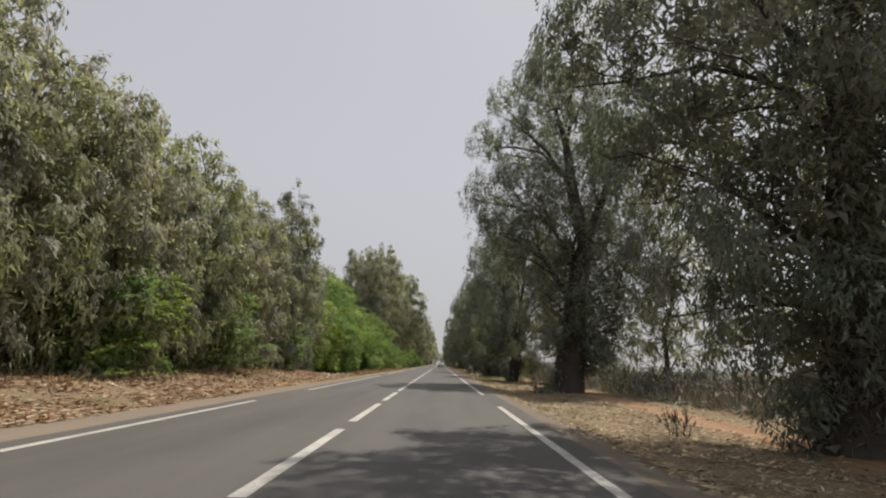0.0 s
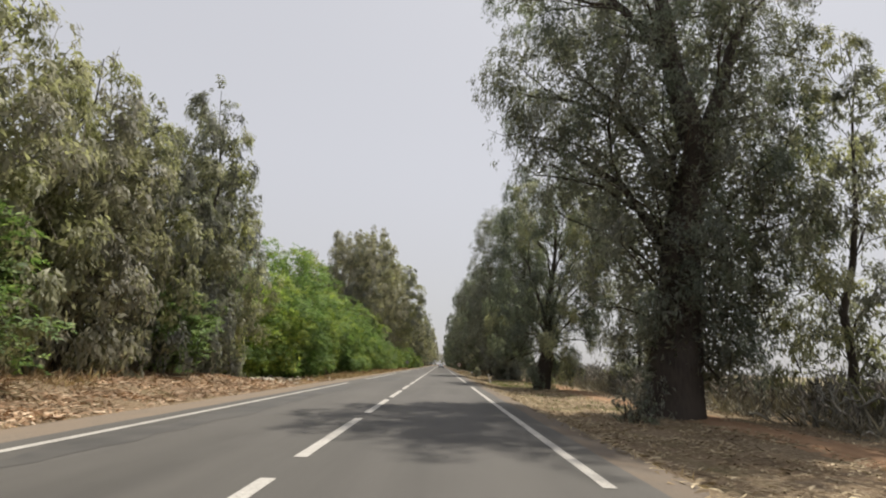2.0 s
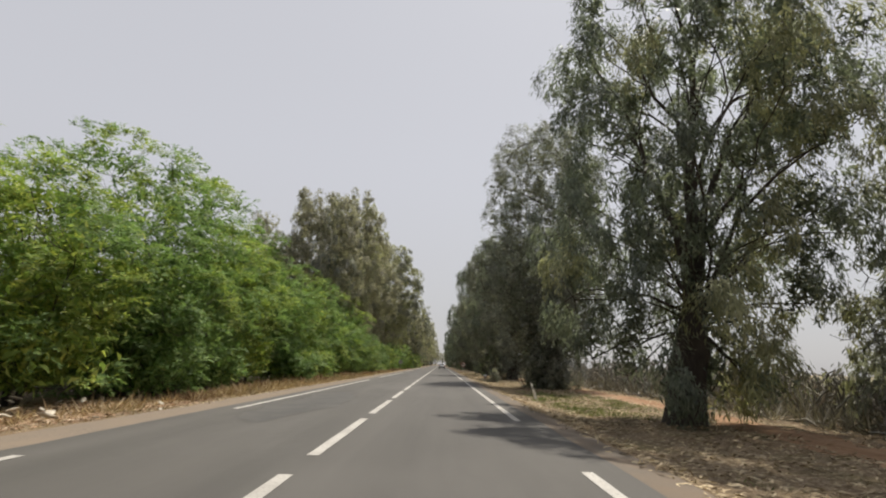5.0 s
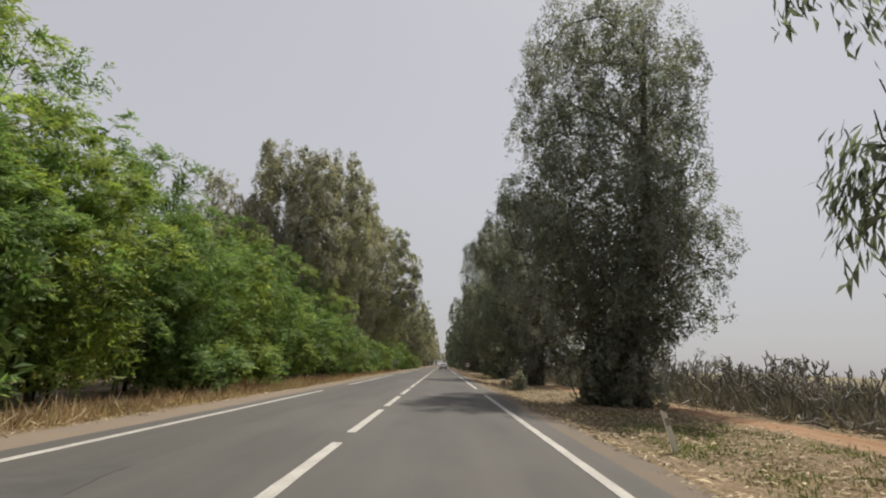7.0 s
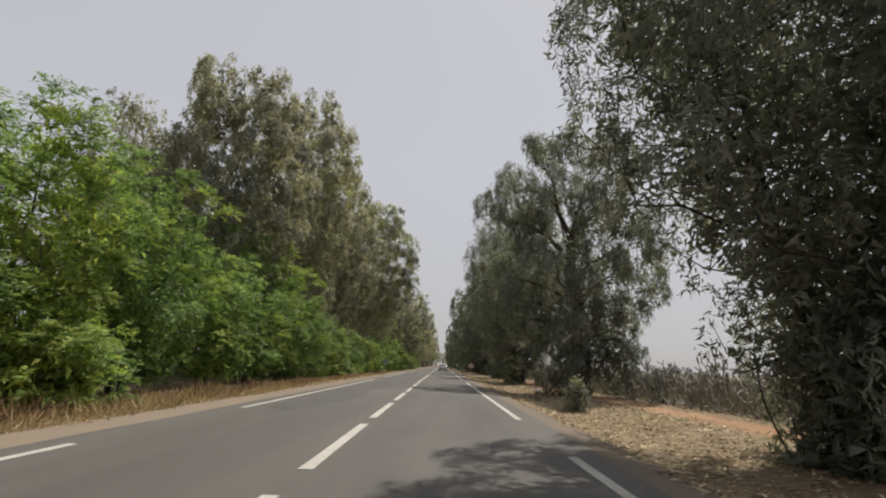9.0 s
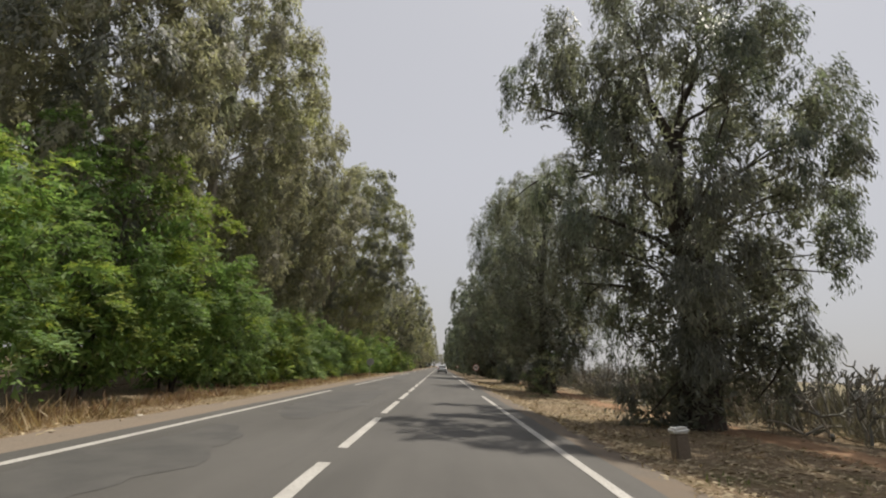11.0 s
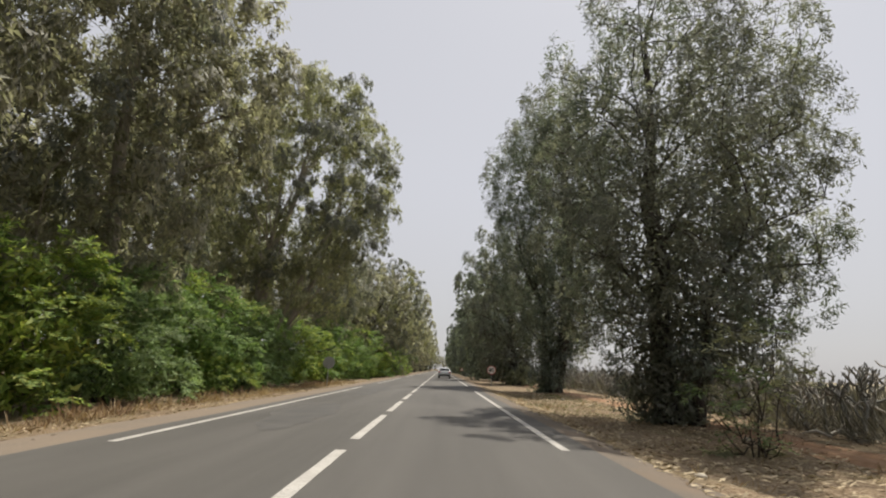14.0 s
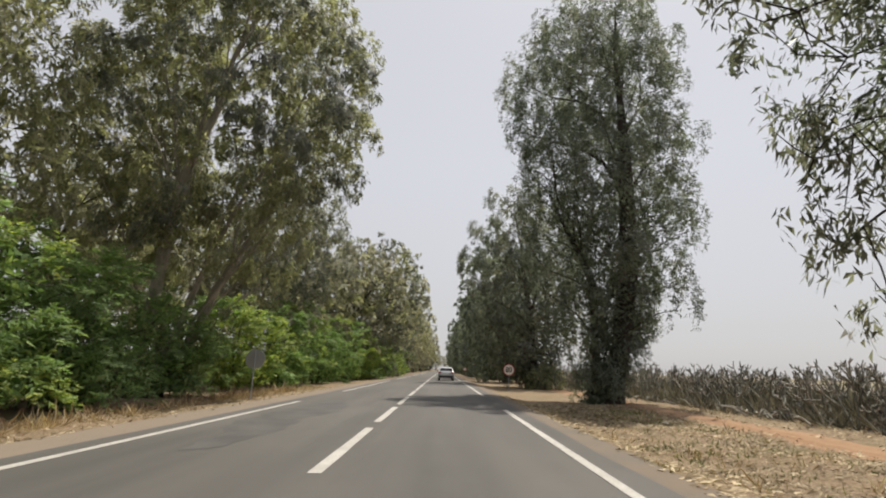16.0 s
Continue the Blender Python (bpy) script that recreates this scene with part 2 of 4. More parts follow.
def leaf_mesh(name, points, length, width, aim, spread, rng, scale=1.0, face=None, soft=None):
    """Sickle-shaped leaves, one at each point, that point along aim with some spread; face: the way their blades look; soft: the
    outward direction of the bunch that they belong to, which rounds their shading."""
    k = len(points)
    d = unit(np.asarray(aim) + rng.normal(0, spread, (k, 3)))
    if face is None:
        side = unit(np.cross(d, rng.normal(0, 1, (k, 3))))
    else:
        nrm = unit(np.asarray(face) + rng.normal(0, 0.4, (k, 3)))
        d = unit(d - nrm * (d * nrm).sum(1, keepdims=True) * 0.85)
        side = unit(np.cross(d, nrm))
    up = np.cross(side, d)
    size = rng.uniform(0.7, 1.3, (k, 1)) * scale
    ln, wd = length * size, width * size * rng.uniform(0.8, 1.2, (k, 1))
    flip = rng.choice((-1.0, 1.0), (k, 1))
    v = np.empty((k, 3, 3))
    v[:, 0] = points - side * flip * wd * 0.2
    v[:, 1] = points + d * ln * rng.uniform(0.3, 0.6, (k, 1)) + side * flip * wd * 0.8 + up * wd * 0.15
    v[:, 2] = points + d * ln
    if soft is None:
        return grid_mesh(name, v.reshape(-1, 3), np.arange(3 * k).reshape(-1, 3), False)
    blade = unit(np.cross(v[:, 1] - v[:, 0], v[:, 2] - v[:, 0]))
    wrong = (blade * soft).sum(1) < 0
    v[wrong] = v[wrong][:, ::-1]
    blade[wrong] *= -1
    data = grid_mesh(name, v.reshape(-1, 3), np.arange(3 * k).reshape(-1, 3), True)
    data.normals_split_custom_set_from_vertices(np.repeat(unit(blade * 0.6 + soft * 0.55), 3, 0))
    return data


def tube(points, radii, sides=7):
    """Vertices and quads of a tube along the points; a cap is not needed at tips this thin."""
    pts = np.asarray(points, float)
    along = unit(np.gradient(pts, axis=0))
    ref = np.array((0.31, 0.95, 0.05))
    a = unit(np.cross(along, ref))
    b = np.cross(along, a)
    ang = np.linspace(0, 2 * math.pi, sides, endpoint=False)
    ring = np.cos(ang)[None, :, None] * a[:, None] + np.sin(ang)[None, :, None] * b[:, None]
    v = pts[:, None] + ring * np.asarray(radii)[:, None, None]
    i, j = np.meshgrid(np.arange(len(pts) - 1), np.arange(sides), indexing="ij")
    q = np.stack([i * sides + j, i * sides + (j + 1) % sides, (i + 1) * sides + (j + 1) % sides, (i + 1) * sides + j], -1)
    return v.reshape(-1, 3), q.reshape(-1, 4)


def tubes(name, parts):
    vs, qs, at = [], [], 0
    for v, q in parts:
        vs.append(v)
        qs.append(q + at)
        at += len(v)
    return grid_mesh(name, np.concatenate(vs), np.concatenate(qs))


def bend(a, b, rng, steps=7, sag=0.08):
    """A slightly crooked line from a to b."""
    a, b = np.asarray(a, float), np.asarray(b, float)
    t = np.linspace(0, 1, steps)[:, None]
    off = rng.normal(0, sag, (steps, 3)) * np.linalg.norm(b - a) * np.sin(t * math.pi)
    rise = np.array((0, 0, 1.0)) * np.linalg.norm((b - a)[:2]) * 0.15 * np.sin(t * math.pi)
    return a + (b - a) * t + off * 0.5 - rise


# ---- trees ----
def spread_out(points, count, scale):
    """Picks points that lie far from each other."""
    p = points * scale
    chosen = [0]
    near = np.linalg.norm(p - p[0], axis=1)
    for _ in range(min(count, len(p)) - 1):
        k = int(np.argmax(near))
        chosen.append(k)
        near = np.minimum(near, np.linalg.norm(p - p[k], axis=1))
    return points[chosen]


def branches(feet, fork, lean, ends, trunk, rng, fan=0.0, slim=0):
    """A skeleton that grows from the feet over the fork to every end: lines of points with radii, stems first. slim: how many of
    the last ends hang from thin limbs that arch over."""
    pos, par, course, way_long, lines = [], [], [], [], []

    def grow(start, pts):
        ids, last = [start] if start >= 0 else [], start
        for p in pts:
            step = p - pos[last] if last >= 0 else np.array((0, 0, 1.0))
            pos.append(p)
            par.append(last)
            course.append(unit(step))
            way_long.append((way_long[last] if last >= 0 else 0) + float(np.linalg.norm(step)) * (last >= 0))
            last = len(pos) - 1
            ids.append(last)
        lines.append(ids)

    for f in feet:
        top = np.array((f[0] * 1.9 + lean, f[1] * 1.9, fork * rng.uniform(0.85, 1.12)))
        line = bend(f, top, rng, 7, 0.035)
        line[0, 2] = -0.3
        grow(-1, line)
    stems = len(feet)
    begin = np.array([0, 0, fork * 0.55])
    free = [i for ids in lines for i in ids]
    arched = set()
    for k in np.argsort(-ends[:, 2] - 0.3 * np.abs(ends[:, 0])):
        goal = ends[k]
        p = np.array(pos)
        gap = goal - p
        far = np.linalg.norm(gap, axis=1)
        climb = gap[:, 2] / np.maximum(far, 0.1)
        turned = 1 - (np.array(course) * gap).sum(1) / np.maximum(far, 0.1)
        cost = far * (1 + 0.9 * np.clip(0.45 - climb, 0, 2) + 0.35 * turned) + (0.3 + fan) * np.array(way_long) + 50 * (p[:, 2] < begin[2])
        n = free[int(np.argmin(cost[free]))]
        d = far[n]
        ctrl = p[n] + (course[n] * 0.36 + np.array((0, 0, 0.12))) * d + rng.normal(0, 0.04, 3) * d
        if k >= len(ends) - slim:
            ctrl = p[n] + gap[n] * 0.6 + np.array((0, 0, 0.32)) * d
            arched.add(len(lines))
        s = np.linspace(0, 1, 7)[1:, None]
        grow(n, list((1 - s) ** 2 * p[n] + 2 * s * (1 - s) * ctrl + s ** 2 * goal + rng.normal(0, 0.012, (6, 3)) * d))
        free += lines[-1][1:-1]
    load = np.zeros(len(pos))
    for ids in lines[stems:]:
        load[ids[-1]] += 1
    for i in range(len(pos) - 1, -1, -1):
        if par[i] >= 0:
            load[par[i]] += load[i]
    thick = trunk / math.sqrt(stems) * (np.maximum(load, 0.4) / max(load.max(), 1)) ** 0.68
    made = []
    for i, ids in enumerate(lines):
        r = thick[ids].copy()
        if i >= stems:
            r[0] = min(r[0], r[1] * 1.15)
            r[-1] = min(r[-1], 0.018)
            if i in arched:
                r *= 0.6
        else:
            r = np.maximum(r, 0.22 * trunk / math.sqrt(stems)) * np.interp(np.linspace(0, 1, len(ids)), (0, 0.14, 0.4, 1), (1.24, 1.06, 1.0, 0.95))
        made.append((np.array([pos[k] for k in ids]), r))
    return made[:stems], made[stems:]


def tree(name, label, x, y, profile, seed, leaves, leaf=(0.24, 0.07), mats=(GUM,), trunk=0.5, fork=4.0, depth=0.8,
         plumes=80, plume=1.2, aim=(0, 0, -1.2), spread=0.42, stems=1, category="tree", group="", bark=BARK, tall=1.5,
         spray=0.0, core=0.14, deep_leaf=0.3, hollow=0.3, shares=0.65, lean=None, feet_wide=2.2, limbs=9, floor=0.1, heart=0, heart_leaf=0.42, fan=0.0, twiggy=3, crest=1.0, hanging=(), droop=0.3):
    """A tree whose crown fills a profile of (height, least x, greatest x), in metres from its foot. Bunches of leaves stand at the
    ends of a branching skeleton; each bunch is a shell of lobes. hanging: boughs that droop outside the profile, as (x, y, z, radius)."""
    rng = np.random.default_rng(seed)
    root = thing(name, x, y, lie(x, y) - 0.03, label, category, group)
    prof = np.array(profile, float)
    zs = np.linspace(prof[0, 0], prof[-1, 0], 80)
    lo, hi = np.interp(zs, prof[:, 0], prof[:, 1]), np.interp(zs, prof[:, 0], prof[:, 2])
    wide = np.maximum(hi - lo, 0.3)
    many = plumes * 14
    z = rng.choice(zs, many, p=wide / wide.sum()) + rng.uniform(-0.15, 0.15, many)
    mid, half = np.interp(z, zs, (lo + hi) / 2), np.interp(z, zs, wide / 2)
    rad = np.minimum(plume, np.maximum(half * 0.75, 0.4))
    reach, turn = rng.uniform(hollow ** 2, 1.0, many) ** 0.5, rng.uniform(0, 2 * math.pi, many)
    room = np.maximum(half - rad * 0.62, 0.0) * reach
    cloud = np.stack([mid + np.cos(turn) * room, np.sin(turn) * room * depth, z], 1)
    centre = spread_out(cloud, plumes, np.array((1, 1, 1 / tall)))
    z = centre[:, 2]
    half = np.interp(z, zs, wide / 2)
    axis = np.stack([np.interp(z, zs, (lo + hi) / 2), np.zeros(plumes), z], 1)
    r = np.minimum(plume * rng.uniform(0.72, 1.25, plumes), np.maximum(half * 0.8, 0.4))
    tallness = tall * rng.uniform(0.85, 1.25, plumes)
    centre[:, 2] = np.clip(centre[:, 2], prof[0, 0] + r * 0.25, prof[-1, 0] - r * tallness * 0.75)
    if hanging:
        low = np.array(hanging, float)
        plumes += len(low)
        centre, r, tallness = np.concatenate([centre, low[:, :3]]), np.concatenate([r, low[:, 3]]), np.concatenate([tallness, np.full(len(low), 2.0)])
        axis, half = np.concatenate([axis, low[:, :3] * np.array((0.5, 0.5, 1))]), np.concatenate([half, low[:, 3]])
        z = centre[:, 2]
    radii = np.stack([r, r, r * tallness], 1)
    outward = unit((centre - axis) * np.array((1, 1, 0)) + np.array((0, 0, 0.25)) * half[:, None])
    # lobes of each bunch, sprigs on the lobes, leaves on the sprigs
    share = r ** 2 * tallness * np.interp(z / prof[-1, 0], (0.3, 0.75), (1.0, crest))
    share = share / share.sum()
    per = 20 if spray else 11
    which = rng.choice(plumes, max(leaves // per, 1), p=share)
    if spray:
        which = np.repeat(which[::4], 4)
    m = len(which)
    lobes = 7 if spray else 8
    knob = unit(rng.normal(0, 1, (plumes, lobes, 3)) + outward[:, None] * 0.75 + np.array((0, 0, 0.8 if spray else 0.35))) * rng.uniform(0.5, 0.78, (plumes, lobes, 1))
    knob = knob[which, rng.integers(0, lobes, m)]
    away = unit(rng.normal(0, 1, (m, 3)) + unit(knob) * 0.9 + np.array((0, 0, 0.5 if spray else 0.25)))
    sprig = centre[which] + (knob + away * rng.uniform(0.55, 1.0, (m, 1)) ** 0.5 * 0.34) * radii[which]
    away = unit(unit(knob) * 0.6 + away * 0.7 + outward[which] * 0.35)
    if spray:
        # four fronds from every node
        sprig, away = np.repeat(sprig[::4], 4, 0), unit(np.repeat(away[::4], 4, 0) + rng.normal(0, 0.55, (m, 3)))
    sprig[:, 2] = np.maximum(sprig[:, 2], floor)
    pick = np.repeat(rng.choice(len(mats), plumes, p=None if len(mats) == 1 else [shares] + [(1 - shares) / (len(mats) - 1)] * (len(mats) - 1))[which] * (which < plumes - len(hanging)), per)
    k = m * per
    away = np.repeat(away, per, 0)
    if spray:
        stem = np.repeat(unit(away[::per] * np.array((1, 1, 0.7)) + np.array((0, 0, 0.15))), per, 0)
        across = unit(np.cross(stem, np.array((0, 0, 1.0)))) * rng.choice((-1.0, 1.0), (k, 1))
        t = rng.uniform(0, 1, (k, 1))
        pts = np.repeat(sprig, per, 0) + stem * t * spray - np.array((0, 0, 0.4)) * spray * t ** 2 + rng.normal(0, 0.02, (k, 3))
        way, facing, lax = stem * 1.0 + across * 0.8, np.array((0, 0, 1.0)) + away * 0.6, 0.2
        soft = unit(away * 0.8 + np.array((0, 0, 0.5)))
    else:
        drop = rng.uniform(0, 1, (k, 1))
        pts = np.repeat(sprig, per, 0) + rng.normal(0, 0.085, (k, 3)) - np.array((0, 0, 1.0)) * drop * plume * droop
        down = np.repeat(which >= plumes - len(hanging), per)[:, None] * np.array((0, 0, 1.0))
        pts -= down * drop * 0.35
        way, facing, lax = np.asarray(aim) - down * 1.2 + away * np.array((0.45, 0.45, 0.1)), away, spread
        soft = away
    pts[:, 2] = np.maximum(pts[:, 2], floor)
    deep = rng.choice(plumes, int(leaves * core), p=share)
    out = unit(rng.normal(0, 1, (len(deep), 3)))
    hidden = centre[deep] + out * rng.uniform(0.05, 0.55, (len(deep), 1)) * radii[deep]
    inner = np.full((len(deep), 1), deep_leaf)
    if heart:
        # shaded leaves round the stems, thickest low down
        low = wide * np.interp(zs / zs[-1], (0, 0.3, 0.6, 0.9), (1.6, 1.0, 0.3, 0.0))
        hz = rng.choice(zs, heart, p=low / low.sum()) * rng.uniform(0.88, 1.0, heart)
        ha, hr = rng.uniform(0, 2 * math.pi, heart), np.sqrt(rng.uniform(0, 1, heart)) * np.interp(hz / zs[-1], (0, 0.5, 1), (0.55, 0.7, 0.4)) * np.interp(hz, zs, wide / 2)
        hidden = np.concatenate([hidden, np.stack([np.interp(hz, zs, (lo + hi) / 2) + np.cos(ha) * hr, np.sin(ha) * hr * depth, hz], 1)])
        out = np.concatenate([out, unit(rng.normal(0, 1, (heart, 3)))])
        inner = np.concatenate([inner, np.full((heart, 1), heart_leaf)])
        if spray:
            # shaded low growth under the boughs
            k = heart // 2
            ha, hr = rng.uniform(0, 2 * math.pi, k), np.sqrt(rng.uniform(0, 1, k)) * 0.85 * wide.max() / 2
            hidden = np.concatenate([hidden, np.stack([np.cos(ha) * hr - 0.4, np.sin(ha) * hr, rng.uniform(0.1, 0.4, k) * prof[-1, 0]], 1)])
            out, inner = np.concatenate([out, unit(rng.normal(0, 1, (k, 3)))]), np.concatenate([inner, np.full((k, 1), 0.42)])
    hidden[:, 2] = np.maximum(hidden[:, 2], floor + 0.1)
    for i, mat in enumerate(mats):
        sel = pick == i
        where, course, look_to, nrm = pts[sel], way[sel], facing[sel], soft[sel]
        size, broad = np.ones((len(where), 1)), leaf[1]
        if i == 0:
            where, course = np.concatenate([where, hidden]), np.concatenate([course, rng.normal(0, 1, (len(hidden), 3))])
            look_to, nrm = np.concatenate([look_to, out]), np.concatenate([nrm, out])
            size = np.concatenate([size, inner / leaf[0]])
            broad = np.concatenate([np.full((len(where) - len(hidden), 1), leaf[1]), np.full((len(hidden), 1), leaf[0] * 0.33)])
        if len(where):
            part("crown", leaf_mesh("crown", where, leaf[0], broad, course, lax, rng, size, look_to, nrm), mat, root)
    # trunk and limbs
    feet = [np.zeros(3)] if stems == 1 else [np.array((math.cos(a) * trunk * feet_wide, math.sin(a) * trunk * feet_wide, 0)) * rng.uniform(0.5, 1) for a in np.linspace(0, 2 * math.pi, stems, endpoint=False) + rng.uniform(0, 6)]
    ends = centre - np.array((0, 0, 0.3)) * (r * tallness)[:, None]
    if hanging:
        ends[-len(hanging):, 2] = z[-len(hanging):] + 0.1 * (r * tallness)[-len(hanging):]
    base = float(np.interp(fork, zs, (lo + hi) / 2)) * 0.45 if lean is None else lean
    boles, boughs = branches(feet, min(fork, prof[-1, 0] * 0.6), base, ends, trunk, rng, fan, len(hanging))
    for line, rr in boles:
        part("trunk", tubes("trunk", [tube(line, rr, 12)]), bark, root)
    order = sorted(range(len(boughs)), key=lambda i: -boughs[i][1][0])
    twigs = []
    for rank, i in enumerate(order):
        line, rr = boughs[i]
        if rank < limbs:
            part("limb", tubes("limb", [tube(line, rr, 8)]), bark, root)
        else:
            twigs.append(tube(line, rr, 5))
    for c in range(plumes):
        for _ in range(twiggy):
            tip = centre[c] + unit(rng.normal(0, 1, 3) + outward[c] * 0.5 + np.array((0, 0, 0.4))) * radii[c] * 0.85
            twigs.append(tube(bend(ends[c], tip, rng, 3, 0.1), np.linspace(0.018, 0.007, 3), 3))
    tagged(part("twig_growth", tubes("twig_growth", twigs), bark, root), kind="stuff")
    return root


# ---- ground and road ----
def rough(x, y, size=0.06):
    return size * (noise.noise(Vector((x * 0.35, y * 0.35, 0))) + 0.5 * noise.noise(Vector((x, y, 3))))


def lie(x, y=100.0):
    """Height of the land: low verges on both sides, and a bank under the first stretch of the wood."""
    z = float(np.interp(x, (-40, -11, -8.5, -6.6, -5.9, 2.4, 2.9, 3.5, 4.5, 12, 40), (-0.42, -0.4, -0.3, -0.1, -0.1, -0.1, -0.1, -0.27, -0.4, -0.42, -0.42)))
    return z + float(np.interp(x, (-60, -30, -16, -11.2, -9, -7.3), (0.0, 0.8, 0.95, 0.8, 0.36, 0.0))) * float(np.interp(y, (42, 54), (1, 0)))


def track_line(y):
    """Middle of the dirt track, which winds between the row of trees and the hedge."""
    return float(np.interp(y, (0, 20, 35, 50, 72, 95, 116, 138, 160, 260), (8.2, 8.4, 9.4, 9.1, 10.8, 9.8, 8.7, 10.0, 10.2, 10.2)))


def hedge_line(y):
    return track_line(y) + float(np.interp(y, (25, 50, 75, 117, 140), (2.6, 2.6, 1.6, 2.3, 2.7)))


def sheet(name, xs, ys, height, material, kind="structure", label="", category=""):
    verts = [(x, y, height(x, y)) for y in ys for x in xs]
    w = len(xs)
    quads = [(j * w + i, j * w + i + 1, (j + 1) * w + i + 1, (j + 1) * w + i) for j in range(len(ys) - 1) for i in range(w - 1)]
    return tagged(part(name, grid_mesh(name, verts, quads), material), label, category, "", kind)


XS = [-1500, -400, -120, -60, -40, -30, -25, -21, *np.arange(-18, -5.4, 0.5), -3, 0, 2, *np.arange(2.5, 22.1, 0.5), 26, 32, 45, 70, 150, 500, 1500]
YS = [-400, -150, -60, -20, -8, *np.arange(0, 190, 0.75), 200, 215, 240, 280, 340, 420, 550, 800, 1300, 2600]
sheet("ground", [float(v) for v in XS], [float(v) for v in YS], lambda x, y: lie(x, y) + (rough(x, y) if 3.2 < x < 40 or -40 < x < -6.8 else 0),
      EARTH, label="dry earth strewn with leaf litter and gravel", category="ground")
sheet("field", [20.0, 24.0, 40.0, 120.0, 1500.0], [float(v) for v in range(-100, 1200, 100)], lambda x, y: -0.33, FIELD, label="dry fallow field behind the hedge", category="field")
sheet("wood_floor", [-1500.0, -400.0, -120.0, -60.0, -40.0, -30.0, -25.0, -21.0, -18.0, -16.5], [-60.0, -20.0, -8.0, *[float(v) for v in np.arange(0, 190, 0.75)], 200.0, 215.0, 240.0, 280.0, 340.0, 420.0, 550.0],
      lambda x, y: lie(x, y) + (0.11 if x < -17 else -0.12) + rough(x, y, 0.03), WOOD_FLOOR, label="dark brown woodland floor", category="woodland floor")
RY = [-60.0, -20.0, *np.arange(-8.0, 190.0, 1.0), 220.0, 300.0, 450.0, 560.0]


def strip(name, left, right, z, material, label, category, wobble=0.0, cols=4, ys=RY, course=None, taper=0.0):
    """A band along the road, with uneven edges; course: its sideways shift along the way;
    taper: over how many metres its ends run out to a point."""
    xs, verts = np.linspace(0, 1, cols), []
    for y in ys:
        off = course(y) if course else 0.0
        a = off + left + wobble * noise.noise(Vector((y * 0.4, left, 0))) + wobble * 0.5 * noise.noise(Vector((y * 1.7, left, 5)))
        b = off + right + wobble * noise.noise(Vector((y * 0.4, right, 9))) + wobble * 0.5 * noise.noise(Vector((y * 1.7, right, 2)))
        if taper:
            end = min(1.0, min(y - ys[0], ys[-1] - y) / taper) ** 0.5 * (0.85 + 0.3 * noise.noise(Vector((y * 0.9, a, 3))))
            a, b = (a + b) / 2 - (b - a) / 2 * end, (a + b) / 2 + (b - a) / 2 * end
        verts += [(a + (b - a) * s, y, z(a + (b - a) * s, y)) for s in xs]
    quads = [(j * cols + i, j * cols + i + 1, (j + 1) * cols + i + 1, (j + 1) * cols + i) for j in range(len(ys) - 1) for i in range(cols - 1)]
    return tagged(part(name, grid_mesh(name, verts, quads), material), label, category, "", "structure")


strip("road", -5.75, 2.2, lambda x, y: 0.0, ASPHALT, "grey worn asphalt two-lane road", "road", 0.05, 12)
strip("shoulder_right", 1.95, 2.95, lambda x, y: -0.004 - max(0, x - 2.3) * 0.14, SHOULDER, "dusty gravelly road shoulder", "shoulder", 0.12, 5)
strip("shoulder_left", -7.1, -5.45, lambda x, y: -0.004 - max(0, -5.9 - x) * 0.07, EARTH_SHOULDER, "dusty earthen road shoulder", "shoulder", 0.3, 6)
strip("dirt_track", -1.35, 1.45, lambda x, y: lie(x) + rough(x, y) + 0.035 - 0.085 * (abs(x - 0.05 - track_line(y)) / 1.4) ** 3 + 0.02 * noise.noise(Vector((x * 3, y * 3, 8))) - 0.025 * math.exp(-((abs(x - track_line(y)) - 0.6) / 0.22) ** 2),
      RED_DIRT, "red dirt track winding along the hedge", "track", 0.3, 15, list(np.arange(-20.0, 200.0, 0.35)), track_line)
for y0, y1, a, b in ((52, 63, -5.0, -2.9), (84, 97, -5.1, -3.4), (98, 112, -4.9, -2.6), (118, 126, -4.6, -3.0), (24, 46, -5.1, -4.2), (130, 142, -4.8, -3.3)):
    strip("asphalt_patch", a, b, lambda x, y: 0.004, PATCH, "darker repaired asphalt patch on the road", "patch", 0.45, 5, list(np.arange(float(y0), float(y1), 0.25)), None, 4.0)


def marking(x, y0, y1, width, label):
    """One painted bar with slightly ragged edges."""
    ys = np.linspace(y0, y1, max(3, int((y1 - y0) / 0.5)))
    verts = []
    for y in ys:
        verts += [(x - width / 2 + 0.012 * noise.noise(Vector((y * 3, x, 0))), y, 0.006), (x + width / 2 + 0.012 * noise.noise(Vector((y * 3, x, 4))), y, 0.006)]
    quads = [(2 * i, 2 * i + 1, 2 * i + 3, 2 * i + 2) for i in range(len(ys) - 1)]
    return tagged(part("road_marking", grid_mesh("road_marking", verts, quads), PAINT), label, "road marking", "painted lines on the road", "structure")


for k in range(-1, 70):
    far = 18.9 + 5.72 * k
    marking(-1.79, far - 4.55, far, 0.17, "worn white centre line dash on asphalt")
for a, b in ((-6, 19.2), (24.7, 48.1), (53.6, 78.8), (83.8, 110.2), (116.8, 139), (147.5, 171), (178, 202), (209, 233), (240, 300)):
    marking(1.7, a, b, 0.15, "worn white edge line on asphalt")
for a, b in ((-6, 18.5), (24.4, 48.1), (54.6, 78.3), (84.2, 109.7), (116.2, 140.4), (148.2, 171), (178, 202), (209, 233), (240, 300)):
    marking(-5.25, a, b, 0.15, "worn white edge line on asphalt")


